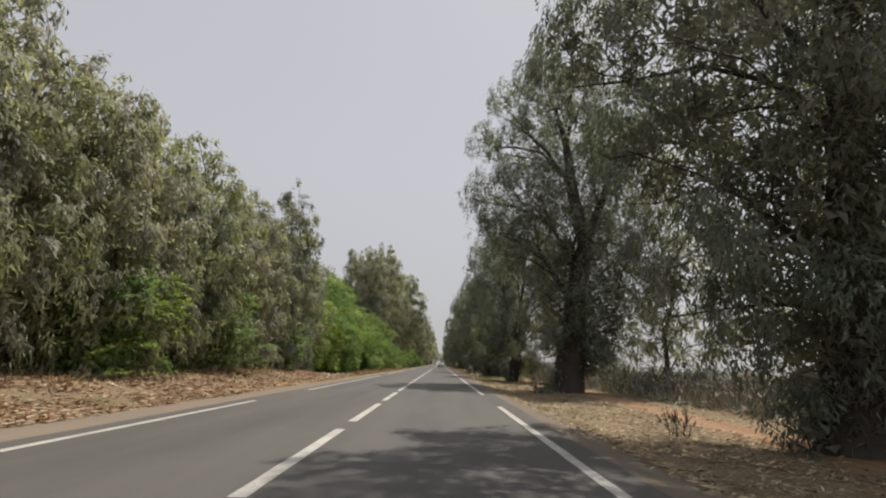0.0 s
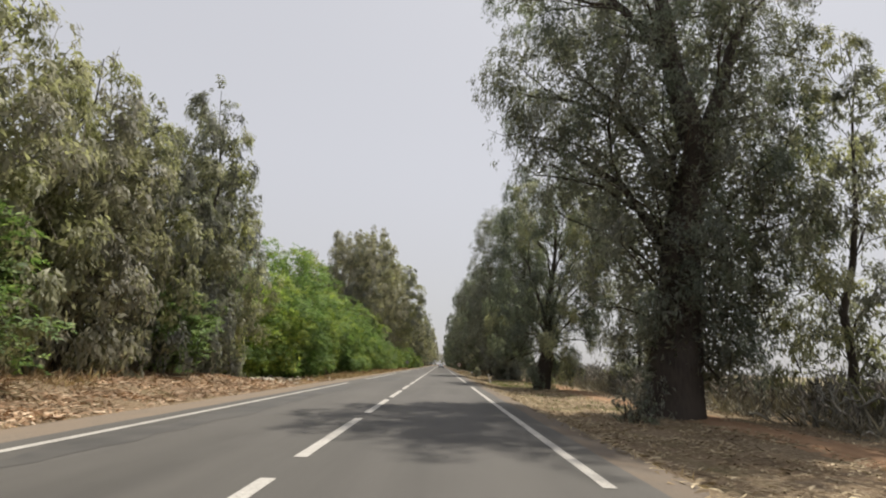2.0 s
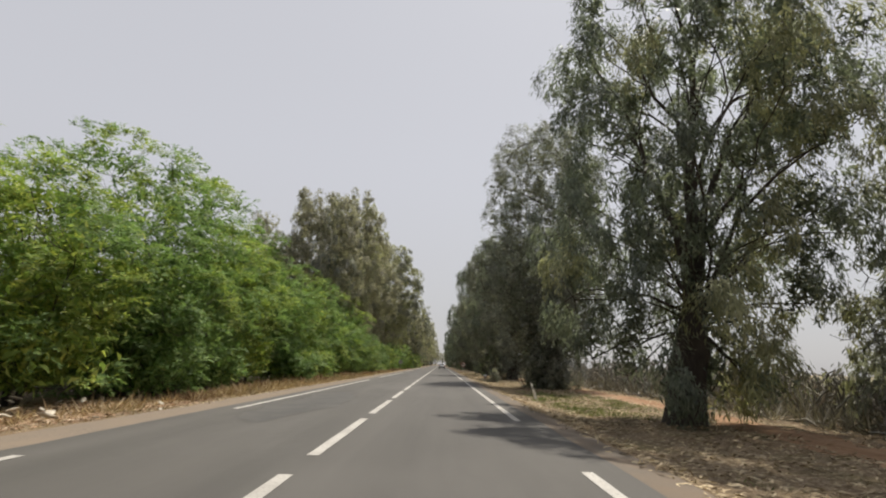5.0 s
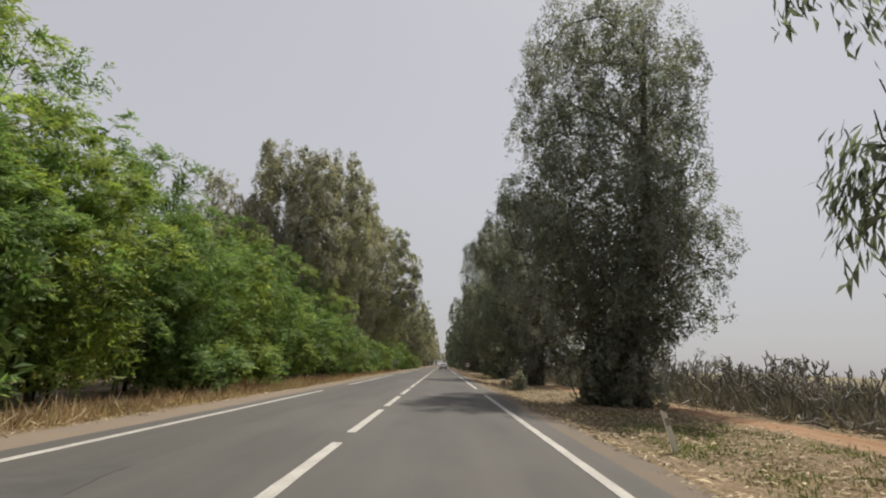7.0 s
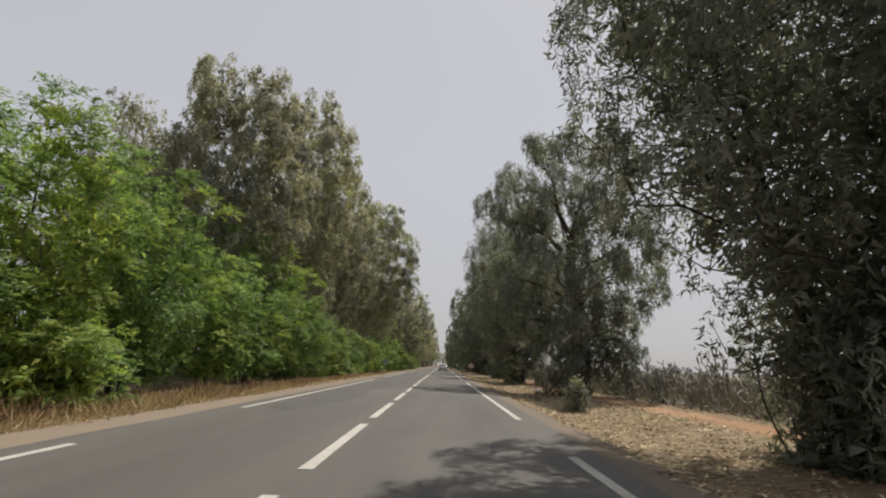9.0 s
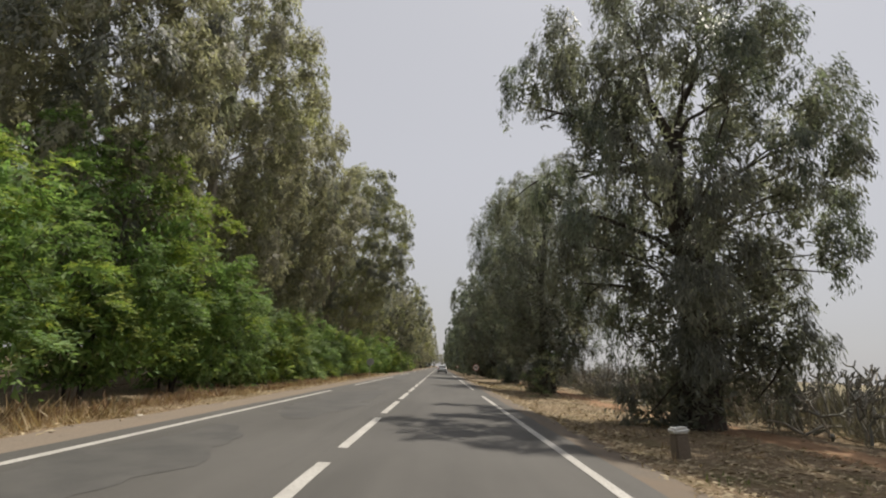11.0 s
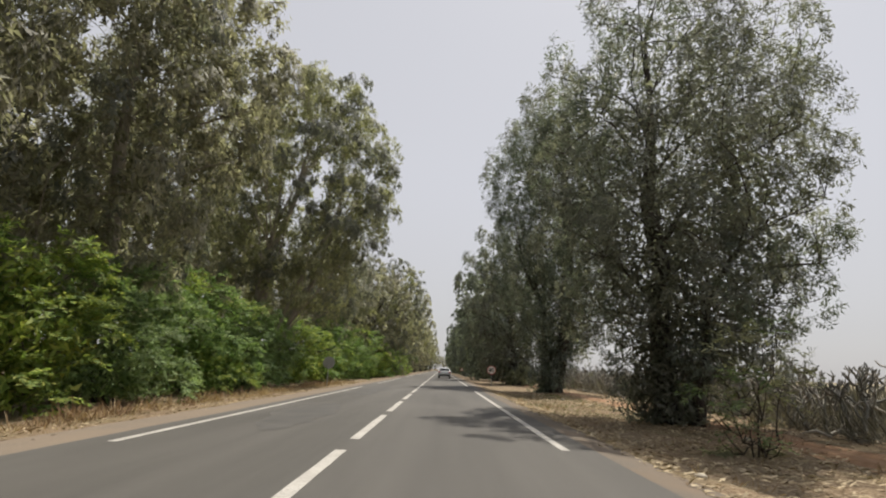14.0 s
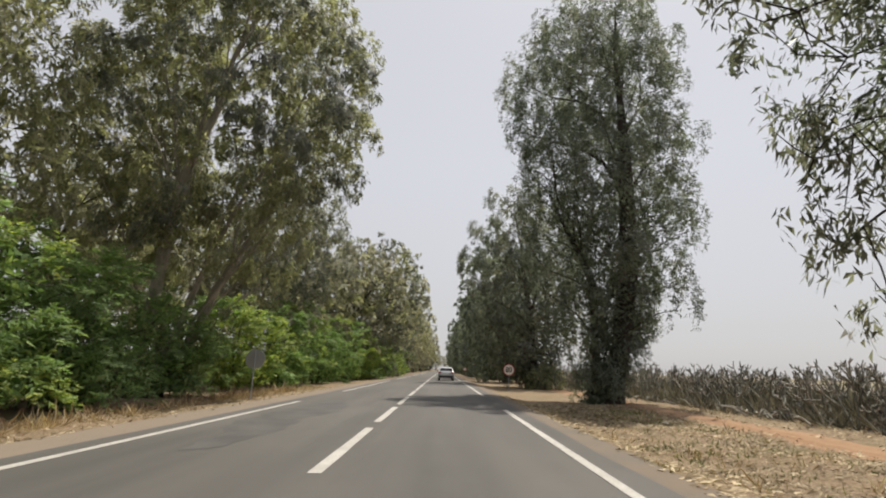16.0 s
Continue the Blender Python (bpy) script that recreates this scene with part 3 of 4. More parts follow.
def scatter(name, boxes, length, width, material, seed, label, category, aim=(1, 0, 0), spread=1.0, flat=True):
    """Many small leaves or blades on the ground, in boxes of (x0, x1, y0, y1, count)."""
    rng = np.random.default_rng(seed)
    pts = []
    for x0, x1, y0, y1, k in boxes:
        p = np.stack([rng.uniform(x0, x1, k), rng.uniform(y0, y1, k), np.zeros(k)], 1)
        keep = np.array([noise.noise(Vector((a * 0.6, b * 0.6, seed))) + 0.5 * noise.noise(Vector((a * 2.1, b * 2.1, seed))) for a, b, _ in p]) > rng.uniform(-0.6, 0.3, k)
        p = p[keep]
        p = p[[abs(a - track_line(b)) > 0.25 + 0.9 * abs(noise.noise(Vector((a * 2, b * 2, 1)))) for a, b, _ in p]]
        p[:, 2] = [lie(a, b) + (rough(a, b) if a > 3.2 or a < -6.8 else 0) for a, b, _ in p]
        pts.append(p)
    pts = np.concatenate(pts)
    if flat:
        pts[:, 2] += rng.uniform(0.01, 0.05, len(pts))
        data = leaf_mesh(name, pts, length, width, aim, np.array((1.0, 1.0, 0.12)), rng, 1.0, (0, 0, 1.6))
    else:
        data = leaf_mesh(name, pts, length, width, aim, spread, rng)
    return tagged(part(name, data, material), label, category, "", "stuff")


scatter("leaf_litter", [(2.6, 9.2, 2, 90, 70000), (2.6, 9.2, 90, 150, 46000), (9.2, 13.5, 10, 150, 30000), (-10.5, -6.7, 54, 160, 16000)],
        0.15, 0.042, DRY_LEAF, 3, "fallen dry leaves and bark scraps on the verge", "leaf litter")
scatter("bark_litter", [(-13.5, -7.5, 6, 46, 46000), (-13, -8.2, 44, 60, 14000)], 0.2, 0.06, BARK_SCRAP, 33, "thick rusty litter of fallen bark strips and dead leaves", "bark litter")


def grass(name, boxes, height, width, material, seed, label, blades=26, tangle=0.4):
    """Clumps of blades: every clump has its own height, lean and size."""
    rng = np.random.default_rng(seed)
    pts, size, way = [], [], []
    for x0, x1, y0, y1, k in boxes:
        for _ in range(k):
            x, y = rng.uniform(x0, x1), rng.uniform(y0, y1)
            tall = rng.uniform(0.35, 1.0) + 0.45 * noise.noise(Vector((x * 0.5, y * 0.3, seed)))
            if tall < 0.3:
                continue
            m = int(blades * rng.uniform(0.5, 1.4))
            p = np.array((x, y, 0)) + rng.normal(0, 0.16, (m, 3)) * np.array((1, 1, 0))
            p[:, 2] = lie(x, y) + rough(x, y) - 0.03
            pts.append(p)
            size.append(tall * rng.uniform(0.5, 1.2, (m, 1)))
            way.append(np.array((0, 0, 1.0)) + rng.normal(0, 0.45, 3) + rng.normal(0, tangle, (m, 3)))
    data = leaf_mesh(name, np.concatenate(pts), height, width, np.concatenate(way), 0.55, rng, np.concatenate(size))
    return tagged(part(name, data, material), label, "grass", "", "stuff")


grass("dry_grass", [(-10.4, -7.9, 62, 100, 1100), (-10.2, -8.7, 100, 112, 160), (-9.9, -9.0, 112, 160, 300), (-13.0, -10.2, 8, 44, 260), (-10.6, -8.8, 50, 62, 110)], 0.5, 0.024, DRY_GRASS, 5, "dry brown roadside grass and weeds", 30, 0.9)
grass("brown_weeds", [(-10.4, -9.0, 60, 100, 420), (-10.0, -9.0, 100, 128, 120), (-10.6, -9.6, 128, 150, 80)], 0.6, 0.03, BROWN_WEED, 35, "tall rusty brown seeding weeds under the bushes", 30, 0.8)
grass("verge_fringe", [(-8.3, -7.4, 6, 56, 420), (-8.8, -7.6, 100, 160, 260), (2.75, 3.4, 6, 150, 360)], 0.15, 0.016, DRY_GRASS, 25, "short golden dry grass along the road edge", 14)
grass("weed_tufts", [(3.3, 9.0, 96, 122, 60), (3.4, 9, 130, 145, 70), (12.0, 14.0, 20, 150, 260)], 0.3, 0.025, DRY_GRASS, 15, "small dry weed tufts on the verge", 16)
grass("dry_tuft", [(3.95, 4.95, 91.0, 92.4, 34)], 0.6, 0.018, DRY_SCRUB, 45, "tall grey-tan dead tuft beside the scrubby shrub", 46, 0.55)
grass("green_weeds", [(4.6, 9.2, 59, 76, 1300), (4, 8.5, 128, 146, 320), (4, 8.5, 38, 50, 120), (4, 9, 82, 96, 120)], 0.16, 0.022, GREEN_GRASS, 6, "low sparse green weeds on the verge", 24)

# ---- row of gum trees along the verge ----
ROW = "gum trees lining the road"
FINE, NEAR = (0.225, 0.058), (0.2, 0.053)
tree("gum_tree", "large dark gum tree with drooping leaves over the verge", 8.6, 15.0,
     [(0.3, -2.2, 3.6), (1.8, -2.7, 5), (3.4, -4.2, 6.5), (6, -5.6, 7), (8, -6.2, 7), (10, -6.8, 7), (13, -7, 7), (18, -5, 5), (21, -1, 2)], 11, 104000, (0.2, 0.053), (GUM, GUM_DEEP), 0.62, 3.2, depth=0.62, plumes=112, plume=1.35, tall=1.3, hollow=0.1, heart=12000, heart_leaf=0.34, group=ROW)
tree("gum_tree", "huge dense dark gum tree with a broad rounded crown", 8.5, 38.2,
     [(0.05, -1.7, 1.5), (0.9, -1.9, 2), (2, -2.4, 4), (3.5, -2.9, 5.2), (6, -4.5, 6.2), (9.5, -5.8, 6.6), (12, -6.8, 6.8), (14, -7.4, 7.1), (19, -6.8, 7.8), (21.5, -5.6, 6.8), (23.4, -4, 5), (25, -2.6, 2)], 12, 112000, NEAR, (GUM, GUM_DEEP), 0.98, 3.2, crest=0.9, depth=0.5, plumes=128, plume=1.4, tall=1.5, hollow=0.15, heart=13000, heart_leaf=0.34, fan=0.35, limbs=18, group=ROW)
tree("gum_tree", "gum tree with an open forked crown and a clear trunk", 7.6, 58,
     [(1.2, -3, 3.4), (2.4, -3.7, 4), (4.5, -4, 5), (6.2, -4, 6.1), (8.4, -4, 6.2), (10.2, -4, 7.1), (13.2, -3.9, 7.6), (14.8, -3.1, 6.8), (16, -2.8, 4.2), (17.3, -0.8, 2.6), (18.4, 0, 1.2)], 13, 82000, FINE, (GUM_DEEP, GUM_PALE), 0.58, 4.2, hanging=((-3.3, 3.0, 3.7, 0.6), (-2.6, 3.0, 3.4, 0.5), (-3.6, 2.8, 6.6, 0.7), (-2.7, 3.0, 7.0, 0.75)), plumes=88, plume=1.2, tall=1.45, hollow=0.3, lean=0.6, limbs=16, group=ROW, shares=0.75, fan=0.5)
tree("gum_tree", "dense columnar gum tree leafy down to the ground", 7.7, 80.5,
     [(0.1, -2.4, 3), (2, -2.6, 3.2), (3.1, -3.2, 4.4), (4.7, -4.3, 5.4), (6.3, -5.4, 5.7), (8.6, -5.9, 6.3), (10.3, -6, 5.6), (13.4, -5, 5.6), (15.7, -4.5, 5.9), (18.7, -3.9, 5.1), (20.1, -3.4, 4.1), (21.8, -2.2, 3.3)], 14, 96000, NEAR, (GUM, GUM_DEEP), 0.7, 3.0, crest=0.75, aim=(0, 0, -0.45), spread=0.62, droop=0.12, plumes=130, plume=1.3, tall=1.7, stems=3, feet_wide=0.8, hollow=0.1, heart=17000, heart_leaf=0.34, group=ROW)
tree("gum_tree", "drooping dark gum tree with hanging leaf strands", 8.6, 104,
     [(0.1, -2.9, 1.6), (2.6, -3, 4), (5, -4.4, 5.3), (7.9, -5.8, 5.9), (9.8, -6.2, 5.8), (11.8, -6.5, 5.2), (13.3, -6.7, 4.7), (15.4, -4.9, 4.1), (17, -4.4, 2.6), (18.3, -3, -0.6)], 15, 84000, FINE, (GUM, GUM_DEEP), 0.7, 3.6, crest=0.85, hanging=((-4.5, 0.9, 5.6, 0.65), (-4.1, 0.5, 6.6, 0.75), (-3.6, 1.7, 3.5, 0.55), (-3.2, 1.6, 4.6, 0.5), (-6.0, 3.6, 9.0, 0.75), (-4.8, 3.4, 9.0, 0.85)), depth=0.8, plumes=76, plume=1.2, tall=1.6, hollow=0.4, aim=(0, 0, -1.6), spread=0.35, heart=7000, heart_leaf=0.34, group=ROW)
tree("gum_tree", "tall rounded gum tree leafy almost to the ground", 8.2, 126.5,
     [(0.1, -2.4, 1.6), (1, -2.8, 1.8), (2.3, -2.9, 3.6), (3.4, -3.5, 4.8), (5, -4.4, 5.5), (6.8, -5.4, 6.7), (9.5, -5.6, 6.3), (12, -5.3, 6), (13.6, -4.7, 6), (15.2, -4.3, 5.1), (16.9, -3.3, 3.7), (18.3, -2.1, 2.9), (19.8, -0.5, 1.4)], 16, 80000, NEAR, (GUM, GUM_DEEP), 0.65, 3.2, crest=0.82, hanging=((-3.3, 2.6, 4.6, 0.65), (-2.9, 2.8, 3.4, 0.5), (-2.3, 3.0, 5.2, 0.75), (-2.4, 2.8, 2.7, 0.35), (-1.0, 3.4, 5.2, 0.7)), deep_leaf=0.22, aim=(0, 0, -0.45), spread=0.62, droop=0.12, plumes=120, plume=1.25, tall=1.5, stems=2, feet_wide=0.8, hollow=0.35, heart=11000, heart_leaf=0.34, group=ROW)
tree("gum_tree", "tall gum tree with ascending columns of leaves and a thick trunk", 8.8, 151.5,
     [(0.05, -1.6, 1.5), (1.2, -1.5, 1.5), (2.2, -1.8, 2.2), (3.7, -2.6, 4.3), (5, -2.4, 4.6), (6.4, -4.1, 5.4), (8.8, -4.6, 5.8), (12.6, -4.9, 6.8), (14.9, -5.8, 7), (18.1, -5.8, 6.2), (20.6, -5, 6), (22.8, -4.6, 4.6), (24.4, -3.6, 4.4), (26.4, -1.6, 4.2), (28.4, -0.6, 2)], 17, 100000, FINE, (GUM_DEEP, GUM), 0.85, 3.8, hanging=((-1.2, -0.9, 1.3, 0.8), (0, -1.4, 1.2, 0.85), (1.2, -0.9, 1.4, 0.8), (-0.6, -1.2, 2.8, 0.9), (0.8, -1.1, 2.7, 0.9), (0, 1.3, 1.3, 0.8)), aim=(0, 0, -0.45), spread=0.62, droop=0.12, stems=2, feet_wide=0.8, plumes=118, plume=1.2, tall=2.3, hollow=0.25, fan=0.25, heart=13000, heart_leaf=0.34, limbs=14, group=ROW, shares=0.7)
tree("gum_tree", "dark dense gum tree with a low crown behind the road sign", 8.8, 174,
     [(0.3, -2.4, 3), (3, -5, 5), (8, -7, 6.4), (13, -7.5, 6.5), (17, -6.4, 5), (20.6, -4.4, 1), (22, -3, -1)], 18, 44000, (0.3, 0.1), (GUM, GUM_DEEP), 0.6, 3.6, plumes=100, plume=1.35, tall=1.7, heart=4000, heart_leaf=0.6, group=ROW)
far_a = tree("gum_tree", "dark gum tree in the distant roadside row", 8.8, 195,
             [(0.3, -3.4, 4), (3, -5.4, 5.4), (8, -7.4, 6.4), (13, -7.7, 6.5), (17, -6.6, 5), (20.6, -4, 2)], 19, 6500, (0.75, 0.28), (GUM_DEEP,), 0.6, 4.0, plumes=56, plume=1.5, group=ROW, deep_leaf=0.9, heart=900, heart_leaf=1.1, twiggy=0)
for i in range(1, 15):
    copy_thing(far_a, pose(8.8 + 0.5 * math.sin(i * 2.1), 195 + 21.5 * i, -0.42, 0, 0, 137 * i))

# slender trees behind the hedge
tree("slender_tree", "slender open gum tree growing behind the cactus hedge", 14.8, 37.8,
     [(2, -2.2, 3.4), (4.3, -3.1, 5.8), (7, -2.8, 6.1), (10, -2.3, 5.6), (13, -1.5, 4.6), (15, -0.6, 3), (16.2, 0.4, 1.6)], 21, 24000, (0.25, 0.07), (GUM, GUM_PALE), 0.2, 2.4, plumes=60, plume=0.9, hollow=0.4, core=0.05)
tree("slender_tree", "slender upright gum tree growing in the hedge", 14.6, 56.8,
     [(0.8, -2, 3.4), (3, -2.4, 4.2), (4.6, -1.8, 2.6), (6, -1.5, 1.9), (9, -1.3, 2), (11.4, -0.3, 0.6)], 22, 13000, (0.25, 0.07), (GUM, GUM_PALE), 0.12, 5.0, plumes=48, plume=0.75, core=0.05)

# ---- woodland on the other side ----
WOOD = "gum trees of the woodland edge"
PB, BP, PG, GP = (GUM_PALE, GUM_BROWN), (GUM_BROWN, GUM_PALE), (GUM_PALE, GUM), (GUM, GUM_PALE)
for i, (x, y, h, w, mats) in enumerate((
        (-13.9, 5, 10.8, 3.2, PB), (-13.5, 9.5, 11.3, 3.0, BP), (-13.2, 13.8, 11.1, 3.0, PG), (-13.2, 17.4, 13.0, 2.8, PB), (-13.1, 20.6, 11.8, 2.8, BP), (-13.2, 24.2, 11.8, 3.0, PB),
        (-13.0, 28, 12.2, 3.0, PG), (-13.1, 32, 12.2, 3.0, PB), (-13.2, 36, 12.2, 3.0, BP), (-13.1, 39.6, 12.2, 2.8, PG), (-12.5, 43.2, 15.6, 2.5, GP), (-12.9, 47, 12.4, 2.9, GP))):
    tree("gum_tree", "grey-green gum tree with drooping sprays at the wood's edge", x, y,
         [(0.3, -w * 0.7, w * 0.8), (2.2, -w * 0.9, w), (h * 0.45, -w, w), (h * 0.65, -w * 0.85, w * 0.85), (h * 0.84, -w * 0.5, w * 0.5), (h, -0.4, 0.5)], 30 + i, 21000, (0.27, 0.085),
         mats, 0.26, 2.8, 1.0, 54, 1.0, aim=(0, 0, -1.3), spread=0.4, stems=2, tall=1.5, group=WOOD, bark=PALE_BARK if i % 2 else BARK, shares=0.6)
# haze is mixed into the paler leaf colours of these tall trees
BIG = (
    (-24.5, 105.8, 21, 4.2, 0.0, (GUM_BROWN, GUM), 41, 16000), (-16.6, 106.5, 24.6, 6.4, 0.0, (GUM_BROWN, GUM), 42, 56000), (-16.0, 117.5, 29, 6.6, 1.2, (GUM_BROWN, GUM_PALE), 43, 54000),
    (-15.5, 128, 25, 6.8, 1.5, (GUM_BROWN, GUM), 44, 52000), (-20.5, 139, 24, 6.5, 0.0, (GUM_PALE, GUM_BROWN), 48, 24000), (-22, 154, 24, 6.5, 0.0, (GUM_PALE, GUM_BROWN), 49, 18000), (-16, 166, 19, 6.5, 1.5, (GUM, GUM_BROWN), 46, 26000))
for x, y, h, w, lean, mats, seed, count in BIG:
    tree("gum_tree", "tall pale olive gum tree with bare upper limbs showing", x, y,
         [(4, -w * 0.5, w * 0.5), (h * 0.34, -w * 0.9, w * 0.9), (h * 0.55, -w + lean, w + lean), (h * 0.75, -w * 0.85 + lean, w * 0.85 + lean), (h * 0.9, -w * 0.6 + lean, w * 0.65 + lean), (h, lean - 1.2, lean + 1.4)],
         seed, count, (0.31, 0.098), mats, 0.5, 4.0, plumes=100, plume=1.4, stems=2, group=WOOD, bark=PALE_BARK, limbs=14, hollow=0.35, core=0.22, deep_leaf=0.46, shares=0.7)
tree("gum_tree", "wide leaning gum tree with fanned bare limbs over the road", -15.5, 148,
     [(6, 0, 7), (9, -3, 9), (12, -5, 10.6), (14, -5.4, 11.2), (18, -5.2, 11.4), (21.6, -4, 10.4), (24.6, -2, 8.4), (27, 1, 6)], 45, 98000, (0.28, 0.09), (GUM_PALE, GUM), 0.7, 2.6, plumes=130, plume=1.5, stems=5, tall=1.1, droop=0.18, group=WOOD,
     bark=PALE_BARK, limbs=40, hollow=0.4, core=0.12, deep_leaf=0.38, lean=1.0, shares=0.6, fan=0.55, feet_wide=1.2)
tree("gum_tree", "broad rounded gum tree closing the woodland edge", -10.8, 198,
     [(1, -6, 4.5), (4, -7, 7.2), (8, -8, 8.8), (12, -8, 9.0), (15, -7.5, 8.2), (18, -6.5, 6), (20.4, -3.5, 2.4), (21.6, -1, 1)], 52, 15000, (0.48, 0.165), (GUM, GUM_BROWN), 0.6, 4.0, plumes=70, plume=1.9, group=WOOD, deep_leaf=0.7, core=0.2, limbs=10, droop=0.15)
# distant trees take the palest leaf colours in place of haze in the air
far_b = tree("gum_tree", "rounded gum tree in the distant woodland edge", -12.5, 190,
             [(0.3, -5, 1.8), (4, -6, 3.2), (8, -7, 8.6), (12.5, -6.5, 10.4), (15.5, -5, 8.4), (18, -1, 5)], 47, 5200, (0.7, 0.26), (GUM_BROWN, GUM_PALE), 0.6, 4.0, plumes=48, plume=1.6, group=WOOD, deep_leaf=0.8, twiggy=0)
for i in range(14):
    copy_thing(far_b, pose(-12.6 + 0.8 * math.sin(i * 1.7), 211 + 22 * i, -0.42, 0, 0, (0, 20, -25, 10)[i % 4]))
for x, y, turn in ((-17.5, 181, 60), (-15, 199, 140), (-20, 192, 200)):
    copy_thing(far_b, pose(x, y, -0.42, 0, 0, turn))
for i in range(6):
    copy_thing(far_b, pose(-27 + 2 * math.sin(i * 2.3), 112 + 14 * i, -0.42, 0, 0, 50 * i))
back_tree = tree("gum_tree", "small grey-green gum tree deep in the wood", -19, 4, [(0.3, -3, 3), (3, -4.2, 4.2), (7, -4, 4), (9, -2.4, 2.4), (10.5, -0.5, 0.5)], 50, 6000, (0.5, 0.18), PG,
                 0.25, 2.5, plumes=44, plume=1.3, group=WOOD, twiggy=0)
for i in range(7):
    copy_thing(back_tree, pose(-18.5 + math.sin(i * 2.9), 10 + 6.0 * i, -0.42, 0, 0, 75 * i))

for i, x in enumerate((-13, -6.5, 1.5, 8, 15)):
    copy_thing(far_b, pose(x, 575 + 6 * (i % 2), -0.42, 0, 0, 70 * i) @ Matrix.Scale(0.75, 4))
for x, y, s in ((-8.5, 480, 1.0), (-12.5, 470, 0.85)):
    tree("cypress", "dark narrow cypress at the far end of the road", x, y, [(0.5, -1.2, 1.2), (4, -1.9, 1.9), (9, -1.6, 1.6), (15 * s, -0.2, 0.2)], 51, 2600, (0.7, 0.3), (GUM_DEEP,), 0.3, 2.0, plumes=30, plume=0.9, limbs=4)

# ---- acacia thicket ----
THICKET = "acacia bushes of the roadside thicket"


def bush(x, y, h, w, seed, count, mats, label="bright green acacia bush spilling over dry grass", depth=1.0):
    low = 0.6 if h > 6.6 else 0.2
    near = y < 150
    return tree("acacia_bush", label, x, y, [(low, -w * (0.5 if h > 6.6 else 0.8), w * (0.5 if h > 6.6 else 0.8)), (h * 0.28, -w * 0.92, w * 0.92), (h * 0.6, -w, w), (h * 0.85, -w * 0.7, w * 0.7), (h, -w * 0.25, w * 0.25)], seed, int(count * (1.2 if near else 0.9)), (0.19, 0.05) if near else (0.28, 0.09),
                mats, 0.16, h * 0.28, depth, max(10, int(3.5 * w * h ** 0.5)), 1.45, tall=0.75, spray=0.72 if near else 0.85, stems=3, core=0.12, deep_leaf=0.34, hollow=0.3, heart=int(h * w * 80), heart_leaf=0.34, category="bush", group=THICKET, limbs=6, floor=min(low, 0.25))


YB, BB, GB = (ACACIA_YELLOW, ACACIA), (ACACIA_BLUE, ACACIA), (ACACIA, ACACIA_YELLOW)
for i, (x, y, h, w, count, mats) in enumerate((
        (-12.0, 30, 3.8, 2.2, 12000, BB), (-11.8, 21.5, 3.6, 2.0, 12000, GB), (-12.0, 41, 3.4, 2.0, 9000, BB),
        (-14.0, 52.5, 7.6, 3.0, 22000, YB), (-13.2, 57.5, 7.4, 3.2, 26000, YB), (-16.0, 65, 12.2, 5.8, 46000, GB), (-12.6, 62.5, 6.2, 2.9, 22000, GB), (-12.6, 68, 6.6, 2.9, 22000, GB),
        (-13.4, 73.5, 8.6, 3.2, 27000, YB), (-15.2, 72, 13.4, 3.6, 34000, GB), (-14.8, 80, 12.0, 2.8, 26000, GB), (-12.9, 79.5, 8.4, 3.0, 26000, GB), (-13.5, 86, 9.9, 3.3, 34000, YB),
        (-13.2, 92, 9.6, 3.2, 28000, GB), (-12.6, 98, 7.0, 3.0, 24000, GB), (-13.2, 105, 10.4, 3.4, 32000, GB), (-12.8, 110.5, 7.4, 3.0, 24000, GB),
        (-12.8, 116, 5.4, 2.8, 21000, BB), (-12.8, 122, 5.2, 2.8, 21000, YB), (-12.9, 128, 5.0, 2.8, 20000, BB), (-13.2, 135, 6.4, 3.0, 24000, GB),
        (-13.0, 140, 5.0, 2.7, 20000, BB), (-13.6, 147, 4.8, 2.6, 15000, BB), (-13.2, 155, 5.4, 3.0, 11000, YB), (-12.4, 162, 6.2, 3.0, 11000, GB),
        (-11.8, 170, 6, 3.0, 9000, GB), (-11.4, 178, 6, 3.0, 8000, GB), (-10.8, 186, 6, 3.0, 7000, YB), (-10.6, 194, 6.4, 3.0, 6000, YB), (-10.4, 202, 6.4, 3.0, 5500, GB), (-10.2, 211, 6.4, 3.2, 5000, YB), (-10.2, 221, 6.4, 3.2, 4500, YB), (-10, 231, 6.2, 3.2, 4000, GB), (-10.6, 78.5, 2.0, 1.3, 6000, GB), (-10.6, 85, 2.4, 1.4, 6500, YB))):
    bush(x - 0.3, y, h, w * 1.15, 60 + i, count, mats)
tree("shrub", "low scrubby green shrub with pale twigs on the verge", 5.15, 91.4, [(0.05, -0.35, 0.45), (0.5, -0.4, 0.5), (0.9, -0.2, 0.35), (1.3, -0.1, 0.15)], 91, 900, (0.2, 0.05), (GUM, GUM_PALE), 0.05, 0.4, stems=3, plumes=16, plume=0.4,
     aim=(0, 0, 0.4), category="shrub", limbs=6, core=0.02)
tree("shrub", "feathery grey-green sapling at a tree's foot", 6.45, 119.6, [(0.1, -0.6, 0.6), (1.1, -0.9, 0.9), (2.5, -0.4, 0.6)], 92, 2400, (0.16, 0.04), (GUM_PALE, ACACIA_BLUE), 0.04, 0.6, stems=3, plumes=12, plume=0.6,
     spray=0.7, category="shrub", limbs=6, core=0.0)
